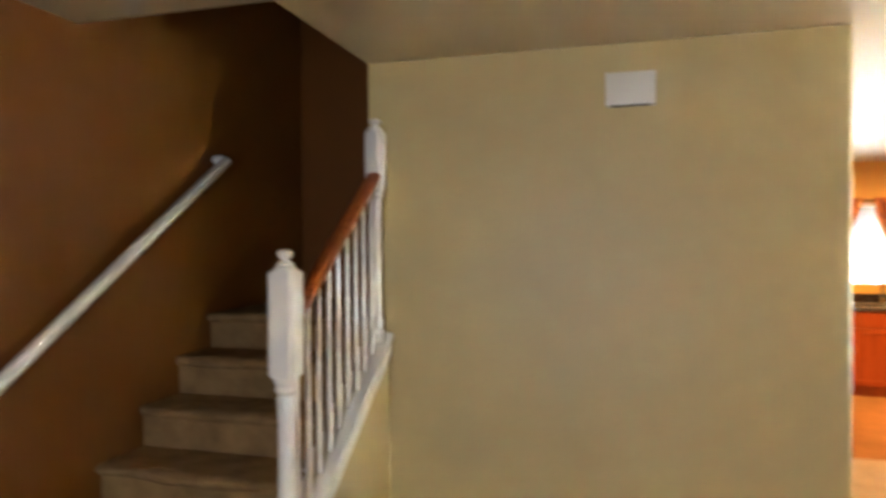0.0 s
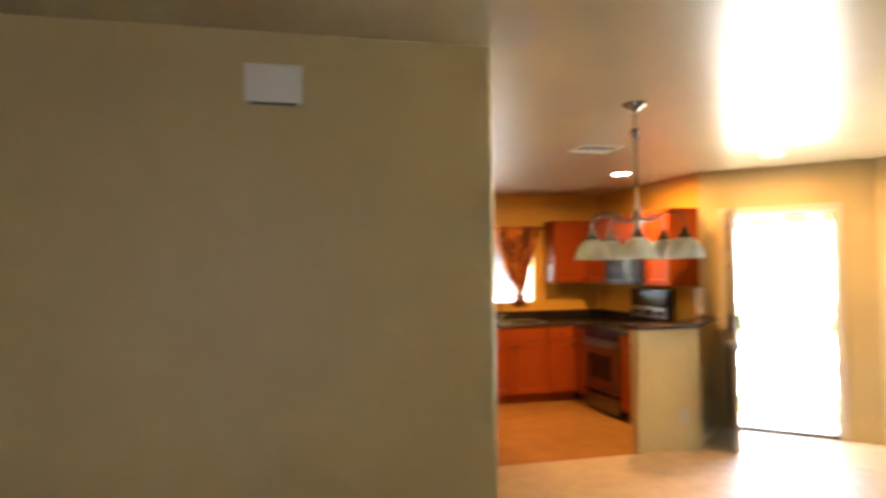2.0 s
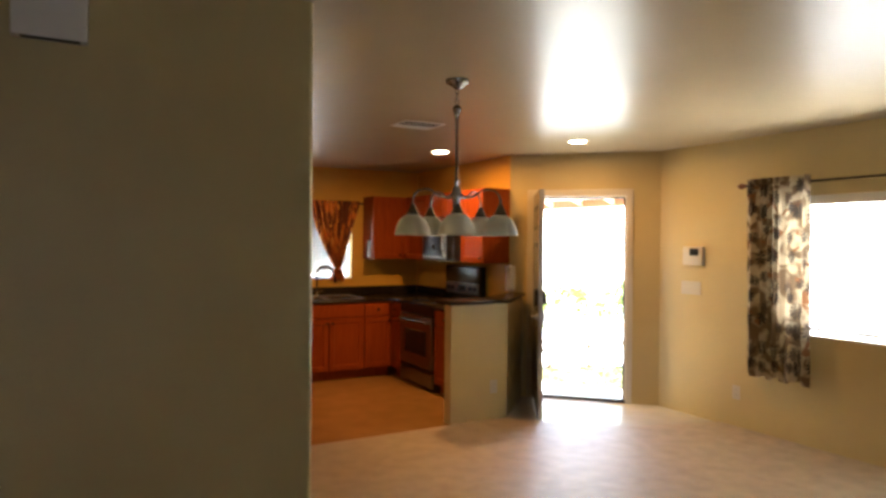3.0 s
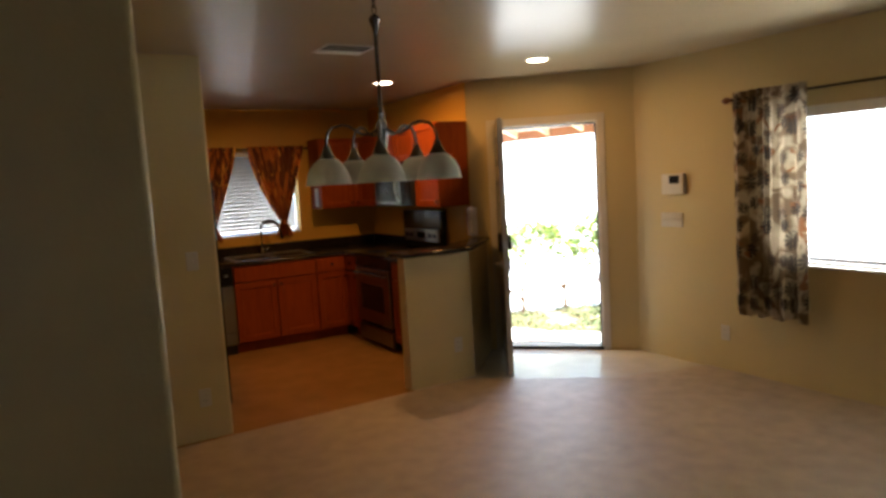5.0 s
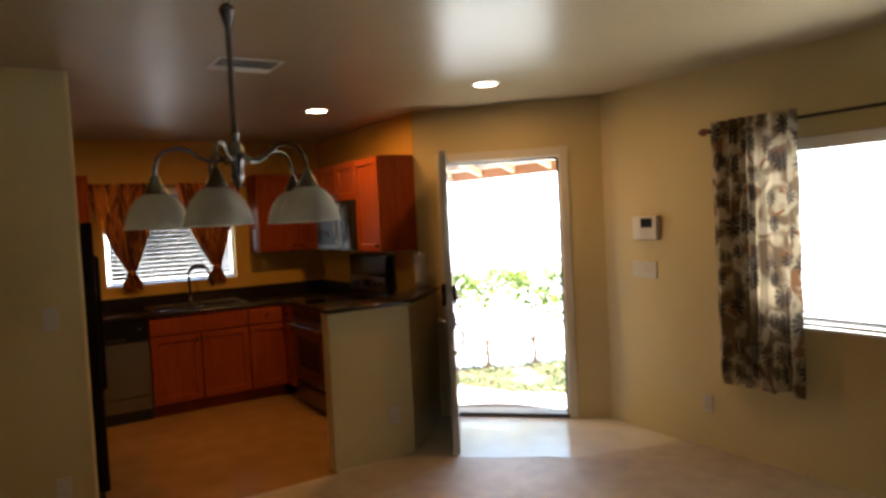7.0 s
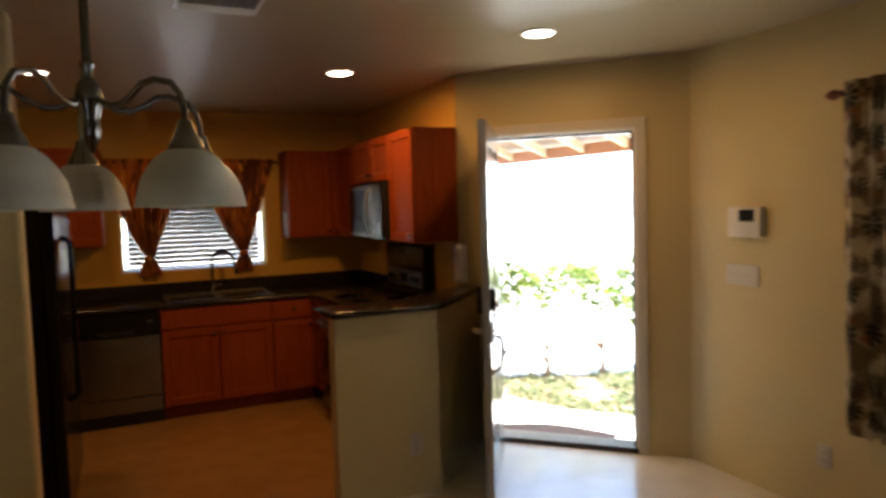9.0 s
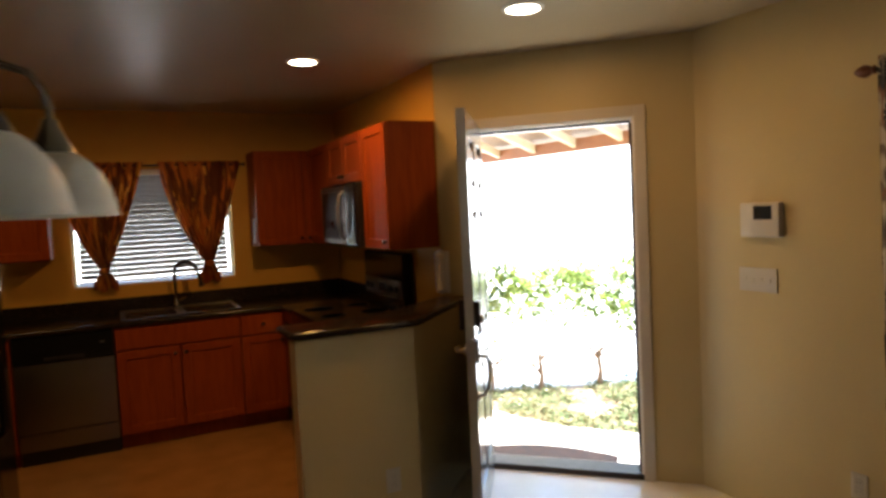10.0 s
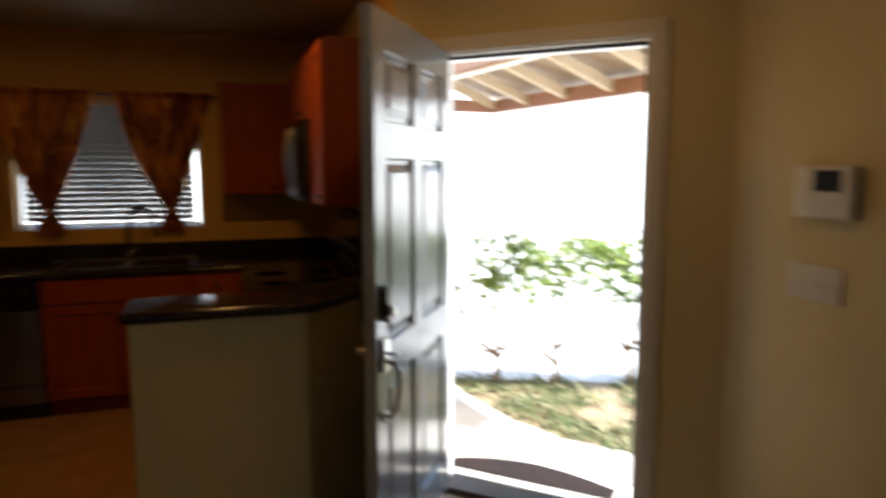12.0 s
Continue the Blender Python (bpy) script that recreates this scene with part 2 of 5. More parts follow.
def leaf_print(name, ground, shade, ink, ink2, through):
    """Cream cloth with lobed tropical leaves in dark ink over brown blotches; along y and up z."""
    m = cloth(name, ground, [(shade, 0.44, 0.56, 6.0, 1.0), (ink2, 0.61, 0.67, 7.0, 5.0)], through)
    n, l = m.node_tree.nodes, m.node_tree.links
    b = n["Principled BSDF"]
    under = b.inputs["Base Color"].links[0].from_socket
    tr = next(x for x in n if x.type == "BSDF_TRANSLUCENT")
    co = next(x for x in n if x.type == "TEX_COORD")
    sep = n.new("ShaderNodeSeparateXYZ")
    l.new(co.outputs["Object"], sep.inputs[0])
    flat = n.new("ShaderNodeCombineXYZ")
    l.new(sep.outputs["Y"], flat.inputs["X"])
    l.new(sep.outputs["Z"], flat.inputs["Y"])
    vo = n.new("ShaderNodeTexVoronoi")
    vo.voronoi_dimensions = "2D"
    vo.inputs["Scale"].default_value, vo.inputs["Randomness"].default_value = 1.0, 0.65
    warp = n.new("ShaderNodeTexNoise")
    warp.inputs["Scale"].default_value, warp.inputs["Detail"].default_value = 14.0, 2.0
    l.new(co.outputs["Object"], warp.inputs["Vector"])
    push = n.new("ShaderNodeVectorMath")
    push.operation = "MULTIPLY_ADD"
    push.inputs[1].default_value = (0.02, 0.02, 0.0)
    l.new(warp.outputs["Color"], push.inputs[0])
    l.new(flat.outputs[0], push.inputs[2])
    cell = n.new("ShaderNodeVectorMath")
    cell.operation = "MULTIPLY"
    cell.inputs[1].default_value = (1 / 0.105, 1 / 0.175, 1.0)
    l.new(push.outputs[0], cell.inputs[0])
    flat = cell
    l.new(flat.outputs[0], vo.inputs["Vector"])
    sc = n.new("ShaderNodeVectorMath")
    sc.operation = "SUBTRACT"
    l.new(flat.outputs[0], sc.inputs[0])
    l.new(vo.outputs["Position"], sc.inputs[1])
    real = n.new("ShaderNodeVectorMath")
    real.operation = "MULTIPLY"
    real.inputs[1].default_value = (0.150, 0.175, 0.0)
    l.new(sc.outputs[0], real.inputs[0])
    sc = real
    ax = n.new("ShaderNodeSeparateXYZ")
    l.new(sc.outputs[0], ax.inputs[0])

    def calc(op, a, c=None):
        k = n.new("ShaderNodeMath")
        k.operation = op
        for slot, v in ((0, a), (1, c)):
            if v is None:
                continue
            if isinstance(v, (int, float)):
                k.inputs[slot].default_value = v
            else:
                l.new(v, k.inputs[slot])
        return k.outputs[0]

    ang = calc("ARCTAN2", ax.outputs["X"], ax.outputs["Y"])
    lobes = calc("ABSOLUTE", calc("COSINE", calc("MULTIPLY", ang, 5.5)))
    length = n.new("ShaderNodeVectorMath")
    length.operation = "LENGTH"
    l.new(sc.outputs[0], length.inputs[0])
    tone = n.new("ShaderNodeSeparateColor")
    l.new(vo.outputs["Color"], tone.inputs[0])
    grow = calc("ADD", calc("MULTIPLY", tone.outputs[0], 0.030), 0.042)
    edge = calc("MULTIPLY", calc("ADD", calc("MULTIPLY", lobes, 0.16), 0.84), grow)
    soft_edge = n.new("ShaderNodeMapRange")
    soft_edge.inputs["From Min"].default_value, soft_edge.inputs["From Max"].default_value = 1.12, 0.82
    ratio = calc("DIVIDE", length.outputs["Value"], edge)
    l.new(ratio, soft_edge.inputs["Value"])
    near = calc("MULTIPLY", soft_edge.outputs["Result"], calc("ADD", calc("MULTIPLY", tone.outputs[1], 0.3), 0.7))
    rib = calc("GREATER_THAN", calc("ABSOLUTE", ax.outputs["X"]), 0.0025)
    slit = calc("GREATER_THAN", lobes, calc("MULTIPLY", calc("SUBTRACT", ratio, 0.25), 0.62))
    mask = calc("MULTIPLY", calc("MULTIPLY", near, rib), slit)
    mx = n.new("ShaderNodeMix")
    mx.data_type = "RGBA"
    l.new(mask, mx.inputs["Factor"])
    l.new(under, mx.inputs["A"])
    mx.inputs["B"].default_value = (*ink, 1)
    l.new(mx.outputs["Result"], b.inputs["Base Color"])
    l.new(mx.outputs["Result"], tr.inputs["Color"])
    return m


M["kcurtain"] = cloth("amber_print_curtain", (0.44, 0.115, 0.010), [((0.13, 0.028, 0.006), 0.46, 0.58, 7, 0.0), ((0.66, 0.27, 0.03), 0.58, 0.66, 10, 3.0)], 0.16, (1.6, 1.0, 0.38))
M["lcurtain"] = leaf_print("leaf_print_curtain", (0.50, 0.42, 0.29), (0.18, 0.125, 0.075), (0.034, 0.030, 0.030), (0.25, 0.115, 0.05), 0.52)
M["shade"] = cloth("frosted_glass_shade", (0.84, 0.82, 0.74), [((0.78, 0.76, 0.68), 0.4, 0.7, 9, 0.0)], 0.35)
M["shade"].node_tree.nodes["Principled BSDF"].inputs["Roughness"].default_value = 0.3
# Kitchen slats far darker than the white rails: backlit shade put into their colour.
M["slat"] = material("backlit_grey_slat", (0.24, 0.23, 0.215), 0.5, vary=0.08, scale=9)
M["leaf"] = cloth("hedge_leaf", (0.10, 0.155, 0.032), [((0.27, 0.33, 0.085), 0.43, 0.58, 9, 0.0)], 0.42)
M["leaf"].node_tree.nodes["Principled BSDF"].inputs["Roughness"].default_value = 0.32
M["cover"] = cloth("groundcover_leaf", (0.075, 0.098, 0.034), [((0.20, 0.19, 0.09), 0.45, 0.6, 5, 0.0), ((0.36, 0.31, 0.20), 0.62, 0.68, 9, 2.0)], 0.25)

# ---------------------------------------------------------------- building helpers
ROOT_INV = {}


def thing(name, m, label, category, group="", kind="", local=False):
    """An Empty that holds the parts of one thing. Parts are given in world metres, or in its own frame if local."""
    e = new(name)
    e.empty_display_size = 0.05
    e.matrix_basis = m if isinstance(m, Matrix) else pose(*m)
    if not local:
        ROOT_INV[e.name] = e.matrix_basis.inverted()
    return tagged(e, label, category, group, kind)


def mesh(name, bm, mat, smooth=False):
    me = bpy.data.meshes.new(name)
    bmesh.ops.recalc_face_normals(bm, faces=bm.faces)
    if smooth:
        for f in bm.faces:
            f.smooth = True
    bm.to_mesh(me)
    bm.free()
    me.materials.append(mat)
    if smooth:
        me.set_sharp_from_angle(angle=radians(40))
    return new(name, me)


def part(name, bm, mat, parent, label="", smooth=False):
    ob = mesh(name, bm, mat, smooth)
    ob.parent = parent
    if parent.name in ROOT_INV:
        ob.matrix_parent_inverse = ROOT_INV[parent.name]
    return tagged(ob, label) if label else ob


def box(x0, x1, y0, y1, z0, z1, bevel=0.0, bm=None, seg=2):
    one = bmesh.new()
    bmesh.ops.create_cube(one, size=1)
    for v in one.verts:
        v.co = Vector(((x0 + x1) / 2 + v.co.x * (x1 - x0), (y0 + y1) / 2 + v.co.y * (y1 - y0), (z0 + z1) / 2 + v.co.z * (z1 - z0)))
    if bevel:
        bmesh.ops.bevel(one, geom=one.edges[:], offset=bevel, segments=seg, affect="EDGES", profile=0.6)
    if bm is None:
        return one
    return merge(bm, one)


def merge(bm, other):
    tmp = bpy.data.meshes.new("tmp")
    other.to_mesh(tmp)
    other.free()
    bm.from_mesh(tmp)
    bpy.data.meshes.remove(tmp)
    return bm


def boxes(rows, bevel=0.0):
    bm = bmesh.new()
    for r in rows:
        box(*r, bevel=bevel, bm=bm)
    return bm


def prism(points, z0, z1, bevel=0.0):
    """An upright prism over a plan outline."""
    bm = bmesh.new()
    low = [bm.verts.new((x, y, z0)) for x, y in points]
    high = [bm.verts.new((x, y, z1)) for x, y in points]
    bm.faces.new(low[::-1])
    bm.faces.new(high)
    k = len(points)
    for i in range(k):
        bm.faces.new((low[i], low[(i + 1) % k], high[(i + 1) % k], high[i]))
    if bevel:
        bmesh.ops.bevel(bm, geom=bm.edges[:], offset=bevel, segments=3, affect="EDGES", profile=0.6)
    return bm


def turned(profile, segments=24, m=None, bm=None):
    """A body of revolution round z from (radius, z) rows."""
    one = bmesh.new()
    rings = []
    for r, z in profile:
        rings.append([one.verts.new((r * math.cos(2 * math.pi * i / segments), r * math.sin(2 * math.pi * i / segments), z)) for i in range(segments)])
    for a, b in zip(rings, rings[1:]):
        for i in range(segments):
            one.faces.new((a[i], a[(i + 1) % segments], b[(i + 1) % segments], b[i]))
    if profile[0][0] > 1e-6:
        one.faces.new(rings[0][::-1])
    if profile[-1][0] > 1e-6:
        one.faces.new(rings[-1])
    bmesh.ops.remove_doubles(one, verts=one.verts[:], dist=1e-6)
    if m is not None:
        bmesh.ops.transform(one, matrix=m, verts=one.verts[:])
    return one if bm is None else merge(bm, one)


def tube(points, radius, sides=10, bm=None):
    """A round bar along a line of points; radius may be one number or one for each point."""
    one = bmesh.new()
    pts = [Vector(p) for p in points]
    rad = radius if isinstance(radius, (list, tuple)) else [radius] * len(pts)
    rings, up = [], Vector((0, 0, 1))
    for i, p in enumerate(pts):
        d = (pts[min(i + 1, len(pts) - 1)] - pts[max(i - 1, 0)]).normalized()
        ref = up if abs(d.dot(up)) < 0.95 else Vector((1, 0, 0))
        a = d.cross(ref).normalized()
        b = d.cross(a)
        rings.append([one.verts.new(p + rad[i] * (math.cos(2 * math.pi * k / sides) * a + math.sin(2 * math.pi * k / sides) * b)) for k in range(sides)])
    for r0, r1 in zip(rings, rings[1:]):
        for k in range(sides):
            one.faces.new((r0[k], r0[(k + 1) % sides], r1[(k + 1) % sides], r1[k]))
    one.faces.new(rings[0][::-1])
    one.faces.new(rings[-1])
    return one if bm is None else merge(bm, one)


def moved(bm, m):
    bmesh.ops.transform(bm, matrix=m, verts=bm.verts[:])
    return bm


# ---------------------------------------------------------------- structure
CEIL = 2.45
A, B = Vector((6.58, 5.79, 0)), Vector((7.62, 4.765, 0))
RUN = (B - A).length
DIAG = Matrix.Translation(A) @ Matrix.Rotation(math.atan2(B.y - A.y, B.x - A.x), 4, "Z")   # x along the door wall, y outward
D0, D1, HEAD = 0.236, 1.155, 2.037


def setting(name, bm, mat, label, category="wall"):
    return tagged(mesh(name, bm, mat), label, category, kind="structure")


def corner_round(bm, x, y, r=0.02):
    """Rounds the upright edges of bm at (x, y), as a bullnose bead does."""
    es = [e for e in bm.edges if all(abs(v.co.x - x) < 1e-4 and abs(v.co.y - y) < 1e-4 for v in e.verts)]
    bmesh.ops.bevel(bm, geom=es, offset=r, segments=4, affect="EDGES", profile=0.5)
    return bm


setting("wall_hall", corner_round(prism([(1.40, 2.60), (3.46, 2.60), (3.46, 5.12), (3.34, 5.12), (3.34, 2.72), (1.40, 2.72)], 0, CEIL), 3.46, 2.60),
        M["tan"], "tan painted hall wall with rounded outer corner")
setting("wall_dining", corner_round(boxes([(3.34, 4.16, 5.1205, 5.24, 0, CEIL)]), 4.16, 5.1205), M["tan"], "tan painted wall stub beside the refrigerator")
setting("wall_kitchen_west", boxes([(3.34, 3.46, 5.24, 7.86, 0, CEIL)]), M["yellow"], "mustard yellow kitchen wall")
WX0, WX1, WZ0, WZ1 = 4.505, 5.675, 1.11, 2.0
setting("wall_kitchen_window", boxes([(3.34, WX0, 7.86, 8.01, 0, CEIL), (WX1, 6.72, 7.86, 8.01, 0, CEIL), (WX0, WX1, 7.86, 8.01, 0, WZ0), (WX0, WX1, 7.86, 8.01, WZ1, CEIL)]),
        M["yellow"], "mustard yellow kitchen wall with a window opening")
setting("wall_stove", prism([(6.58, 5.79), (6.72, 5.845), (6.72, 7.86), (6.58, 7.86)], 0, CEIL), M["yellow"], "mustard yellow wall behind the range")
setting("wall_entry", moved(boxes([(0.003, D0, 0, 0.13, 0, CEIL), (D1, RUN + 0.1, 0, 0.13, 0, CEIL), (D0, D1, 0, 0.13, HEAD, CEIL)]), DIAG), M["tan"], "tan painted angled entry wall with a doorway")
VY0, VY1, VZ0, VZ1 = 1.55, 3.46, 0.855, 1.94
setting("wall_east", boxes([(7.62, 7.76, VY1, 4.765, 0, CEIL), (7.62, 7.76, -2.6, VY0, 0, CEIL), (7.62, 7.76, VY0, VY1, 0, VZ0), (7.62, 7.76, VY0, VY1, VZ1, CEIL)]),
        M["tan"], "tan painted wall with a wide window opening")
SX0, SX1, SZ0, SZ1 = 1.65, 2.75, 0.55, 1.75
setting("wall_south", boxes([(0.43, SX0, -2.72, -2.6, 0, CEIL), (SX1, 7.76, -2.72, -2.6, 0, CEIL), (SX0, SX1, -2.72, -2.6, 0, SZ0), (SX0, SX1, -2.72, -2.6, SZ1, CEIL)]), M["tan"], "tan painted living room wall with a small window")
setting("wall_stair_west", boxes([(0.43, 0.55, -2.6, 3.55, 0, 5.0)]), M["brown"], "brown painted stairwell wall")
setting("wall_stair_north", boxes([(0.43, 3.34, 3.55, 3.67, 0, 5.0)]), M["brown"], "brown painted wall at the stair landing")
setting("wall_stair_upper", boxes([(1.40, 1.52, 1.72, 2.60, 2.76, 5.0), (0.55, 1.52, 1.60, 1.72, 2.76, 5.0), (1.40, 3.34, 2.60, 2.72, 2.46, 5.0), (3.34, 3.46, 2.60, 3.67, 2.76, 5.0)]), M["brown"], "brown painted upper stairwell walls")
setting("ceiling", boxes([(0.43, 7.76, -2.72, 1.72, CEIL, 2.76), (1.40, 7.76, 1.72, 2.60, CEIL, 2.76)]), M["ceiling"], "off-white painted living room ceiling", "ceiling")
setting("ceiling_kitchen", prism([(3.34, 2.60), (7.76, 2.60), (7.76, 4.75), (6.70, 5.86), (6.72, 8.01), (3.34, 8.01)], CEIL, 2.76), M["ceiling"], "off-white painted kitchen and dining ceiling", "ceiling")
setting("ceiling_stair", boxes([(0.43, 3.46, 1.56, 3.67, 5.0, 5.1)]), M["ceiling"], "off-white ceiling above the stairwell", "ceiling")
EDGE = [(3.46, 5.06), (5.50, 5.06), (6.02, 5.02), (6.34, 4.72), (6.52, 4.57), (6.70, 4.45), (6.80, 4.33), (6.92, 4.27), (7.10, 4.235), (7.25, 4.17), (7.40, 4.13), (7.62, 4.08)]
# The kitchen piece carries the warm dim tone, the entry piece the daylit one.
setting("floor_kitchen", prism([(3.34, 4.9), (5.515, 4.9), (5.515, 5.165), (6.06, 5.165), (6.60, 5.705), (6.66, 5.80), (6.70, 7.95), (3.34, 7.95)], -0.12, 0.0), M["vinyl"], "tan sheet vinyl kitchen floor, toned orange as under lamplight", "floor")
setting("floor_entry", prism([(5.516, 3.9), (7.70, 3.9), (7.70, 4.72), (6.66, 5.74), (6.595, 5.70), (6.06, 5.164), (5.516, 5.164)], -0.12, 0.0), M["entry"], "glossy tan entry floor, coloured paler as in the door's daylight", "floor")
setting("floor_carpet", prism([(0.50, -2.65), (7.70, -2.65), (7.62, 4.08)] + EDGE[::-1][1:] + [(3.40, 5.06), (3.40, 2.66), (0.50, 2.66)], -0.10, 0.012), M["carpet"], "beige cut-pile carpet with a wavy edge", "carpet")


# ---------------------------------------------------------------- stairs
RISE, GO, Y1 = 0.178, 0.247, 1.06
stairs = thing("staircase", (1.0, Y1, 0), "carpeted staircase between a brown wall and a low wall", "staircase")


def carpet_step(n):
    y0, z = Y1 + (n - 1) * GO, n * RISE
    y1 = y0 + GO + 0.03 if n < 7 else 3.55
    bm = bmesh.new()
    outline = [(y0 + 0.012, z - RISE - 0.02), (y0 + 0.012, z - 0.050), (y0 - 0.004, z - 0.043), (y0 - 0.016, z - 0.032), (y0 - 0.020, z - 0.020), (y0 - 0.014, z - 0.009), (y0 + 0.002, z - 0.002), (y0 + 0.022, z), (y1, z), (y1, z - RISE - 0.02)]
    x1 = 1.405 if n < 7 else 1.395
    k = len(outline)
    rings = []
    for j in range(25):
        x = 0.552 + (x1 - 0.552) * j / 24
        sag = [0.0] + [0.014 * noise.noise((x * 7, n * 3.1, i * 0.35)) + 0.009 * noise.noise((x * 21, n * 5.3, i * 0.5)) for i in range(1, k - 2)] + [0.0, 0.0]
        rings.append([bm.verts.new((x, y + g, q + 0.5 * g)) for (y, q), g in zip(outline, sag)])
    bm.faces.new(rings[0])
    bm.faces.new(rings[-1][::-1])
    for left, right in zip(rings, rings[1:]):
        for i in range(k):
            bm.faces.new((left[i], left[(i + 1) % k], right[(i + 1) % k], right[i]))
    part("step", bm, M["stair_carpet"], stairs, smooth=True)


for n in range(1, 8):
    carpet_step(n)


def cap_z(y):
    return 0.475 + 0.683 * (y - 1.62)


def slope_block(x0, x1, y0, y1, low, high):
    """A block between two upright ends whose bottom and top follow low(y) and high(y)."""
    bm = bmesh.new()
    c = [bm.verts.new((x, y, f(y))) for x in (x0, x1) for y in (y0, y1) for f in (low, high)]
    for q in ((0, 1, 3, 2), (4, 6, 7, 5), (0, 4, 5, 1), (2, 3, 7, 6), (1, 5, 7, 3), (0, 2, 6, 4)):
        bm.faces.new([c[i] for i in q])
    return bm


setting("wall_stair_low", slope_block(1.41, 1.50, 1.59, 2.598, lambda y: 0.0, cap_z), M["tan"], "low tan wall under the stair railing")

railing = thing("stair_railing", (1.46, 1.66, 0.5), "white turned stair railing with a stained wood handrail", "railing")
cap = slope_block(1.385, 1.525, 1.575, 2.597, lambda y: cap_z(y) + 0.001, lambda y: cap_z(y) + 0.028)
bmesh.ops.bevel(cap, geom=cap.edges[:], offset=0.005, segments=2, affect="EDGES")
part("sloping_cap", cap, M["white"], railing)
part("skirt_trim", slope_block(1.501, 1.512, 1.59, 2.597, lambda y: cap_z(y) - 0.075, lambda y: cap_z(y) - 0.001), M["white"], railing)


def newel(x, y, z0, block0, block1, top, half=0.0485):
    """A newel post: turned shaft, square block, turned cap."""
    bm = turned([(0.046, z0), (0.046, z0 + 0.05), (0.036, z0 + 0.06), (0.034, z0 + 0.075), (0.040, z0 + 0.09), (0.031, z0 + 0.12), (0.029, block0 - 0.16), (0.034, block0 - 0.075), (0.030, block0 - 0.062),
                 (0.040, block0 - 0.045), (0.036, block0 - 0.030), (0.045, block0 - 0.012), (0.045, block0)], 24, Matrix.Translation((x, y, 0)))
    one = bmesh.new()
    bmesh.ops.create_cube(one, size=1)
    for v in one.verts:
        v.co = Vector((x + v.co.x * 2 * half, y + v.co.y * 2 * half, (block0 + block1) / 2 + v.co.z * (block1 - block0)))
    up = [e for e in one.edges if abs(e.verts[0].co.z - e.verts[1].co.z) > 0.05]
    bmesh.ops.bevel(one, geom=up, offset=0.013, segments=1, affect="EDGES")
    bmesh.ops.bevel(one, geom=[e for e in one.edges if abs(e.verts[0].co.z - e.verts[1].co.z) < 0.01], offset=0.006, segments=2, affect="EDGES")
    merge(bm, one)
    h = top - block1
    turned([(0.040, block1 - 0.002), (0.041, block1 + 0.10 * h), (0.030, block1 + 0.22 * h), (0.033, block1 + 0.30 * h), (0.020, block1 + 0.45 * h), (0.017, block1 + 0.55 * h), (0.024, block1 + 0.65 * h),
            (0.029, block1 + 0.80 * h), (0.026, block1 + 0.92 * h), (0.014, top), (0.0, top + 0.001)], 24, Matrix.Translation((x, y, 0)), bm)
    return bm


part("newel_post", newel(1.472, 1.66, cap_z(1.66) + 0.02, 1.138, 1.502, 1.575), M["white"], railing, "white painted newel post with a turned cap", True)
part("newel_post", newel(1.455, 2.545, cap_z(2.545) + 0.02, 1.86, 2.115, 2.175, 0.042), M["white"], railing, "white painted upper newel post against the wall", True)


def rail_z(y):
    return 1.375 + 0.735 * (y - 1.80)


def handrail(y0, y1):
    bm = bmesh.new()
    prof = [(-0.020, -0.030), (0.020, -0.030), (0.024, -0.012), (0.033, -0.004), (0.034, 0.012), (0.024, 0.026), (0.0, 0.031), (-0.024, 0.026), (-0.034, 0.012), (-0.033, -0.004), (-0.024, -0.012)]
    rings = [[bm.verts.new((1.460 + a, y, rail_z(y) + b)) for a, b in prof] for y in (y0, y1)]
    k = len(prof)
    for i in range(k):
        bm.faces.new((rings[0][i], rings[0][(i + 1) % k], rings[1][(i + 1) % k], rings[1][i]))
    bm.faces.new(rings[0][::-1])
    bm.faces.new(rings[1])
    return bm


part("handrail", handrail(1.705, 2.505), M["railwood"], railing, "reddish stained wood handrail", True)
for i in range(9):
    y = 1.755 + i * 0.0895
    zb, zt = cap_z(y) + 0.026, rail_z(y) - 0.026
    h = zt - zb
    prof = [(0.015, zb), (0.015, zb + 0.06), (0.010, zb + 0.075), (0.014, zb + 0.09), (0.0165, zb + 0.13), (0.013, zb + 0.30 * h), (0.010, zb + 0.7 * h), (0.009, zt)]
    part("baluster", turned(prof, 10, Matrix.Translation((1.460, y, 0))), M["white"], railing, smooth=True)

grab = thing("wall_handrail", (0.60, 1.2, 1.1), "white painted handrail on the brown stair wall", "handrail")
gz = lambda y: 2.017 - 0.684 * (2.592 - y)
part("bar", tube([(0.625, y, gz(y)) for y in (1.02, 1.5, 2.0, 2.592)] + [(0.60, 2.60, gz(2.60)), (0.553, 2.60, gz(2.60))], 0.024, 12), M["white"], grab, smooth=True)
for y in (1.3, 2.02, 2.45):
    part("bracket", tube([(0.551, y, gz(y) - 0.075), (0.59, y, gz(y) - 0.07), (0.622, y, gz(y) - 0.02)], 0.008, 8), M["bronze"], grab)

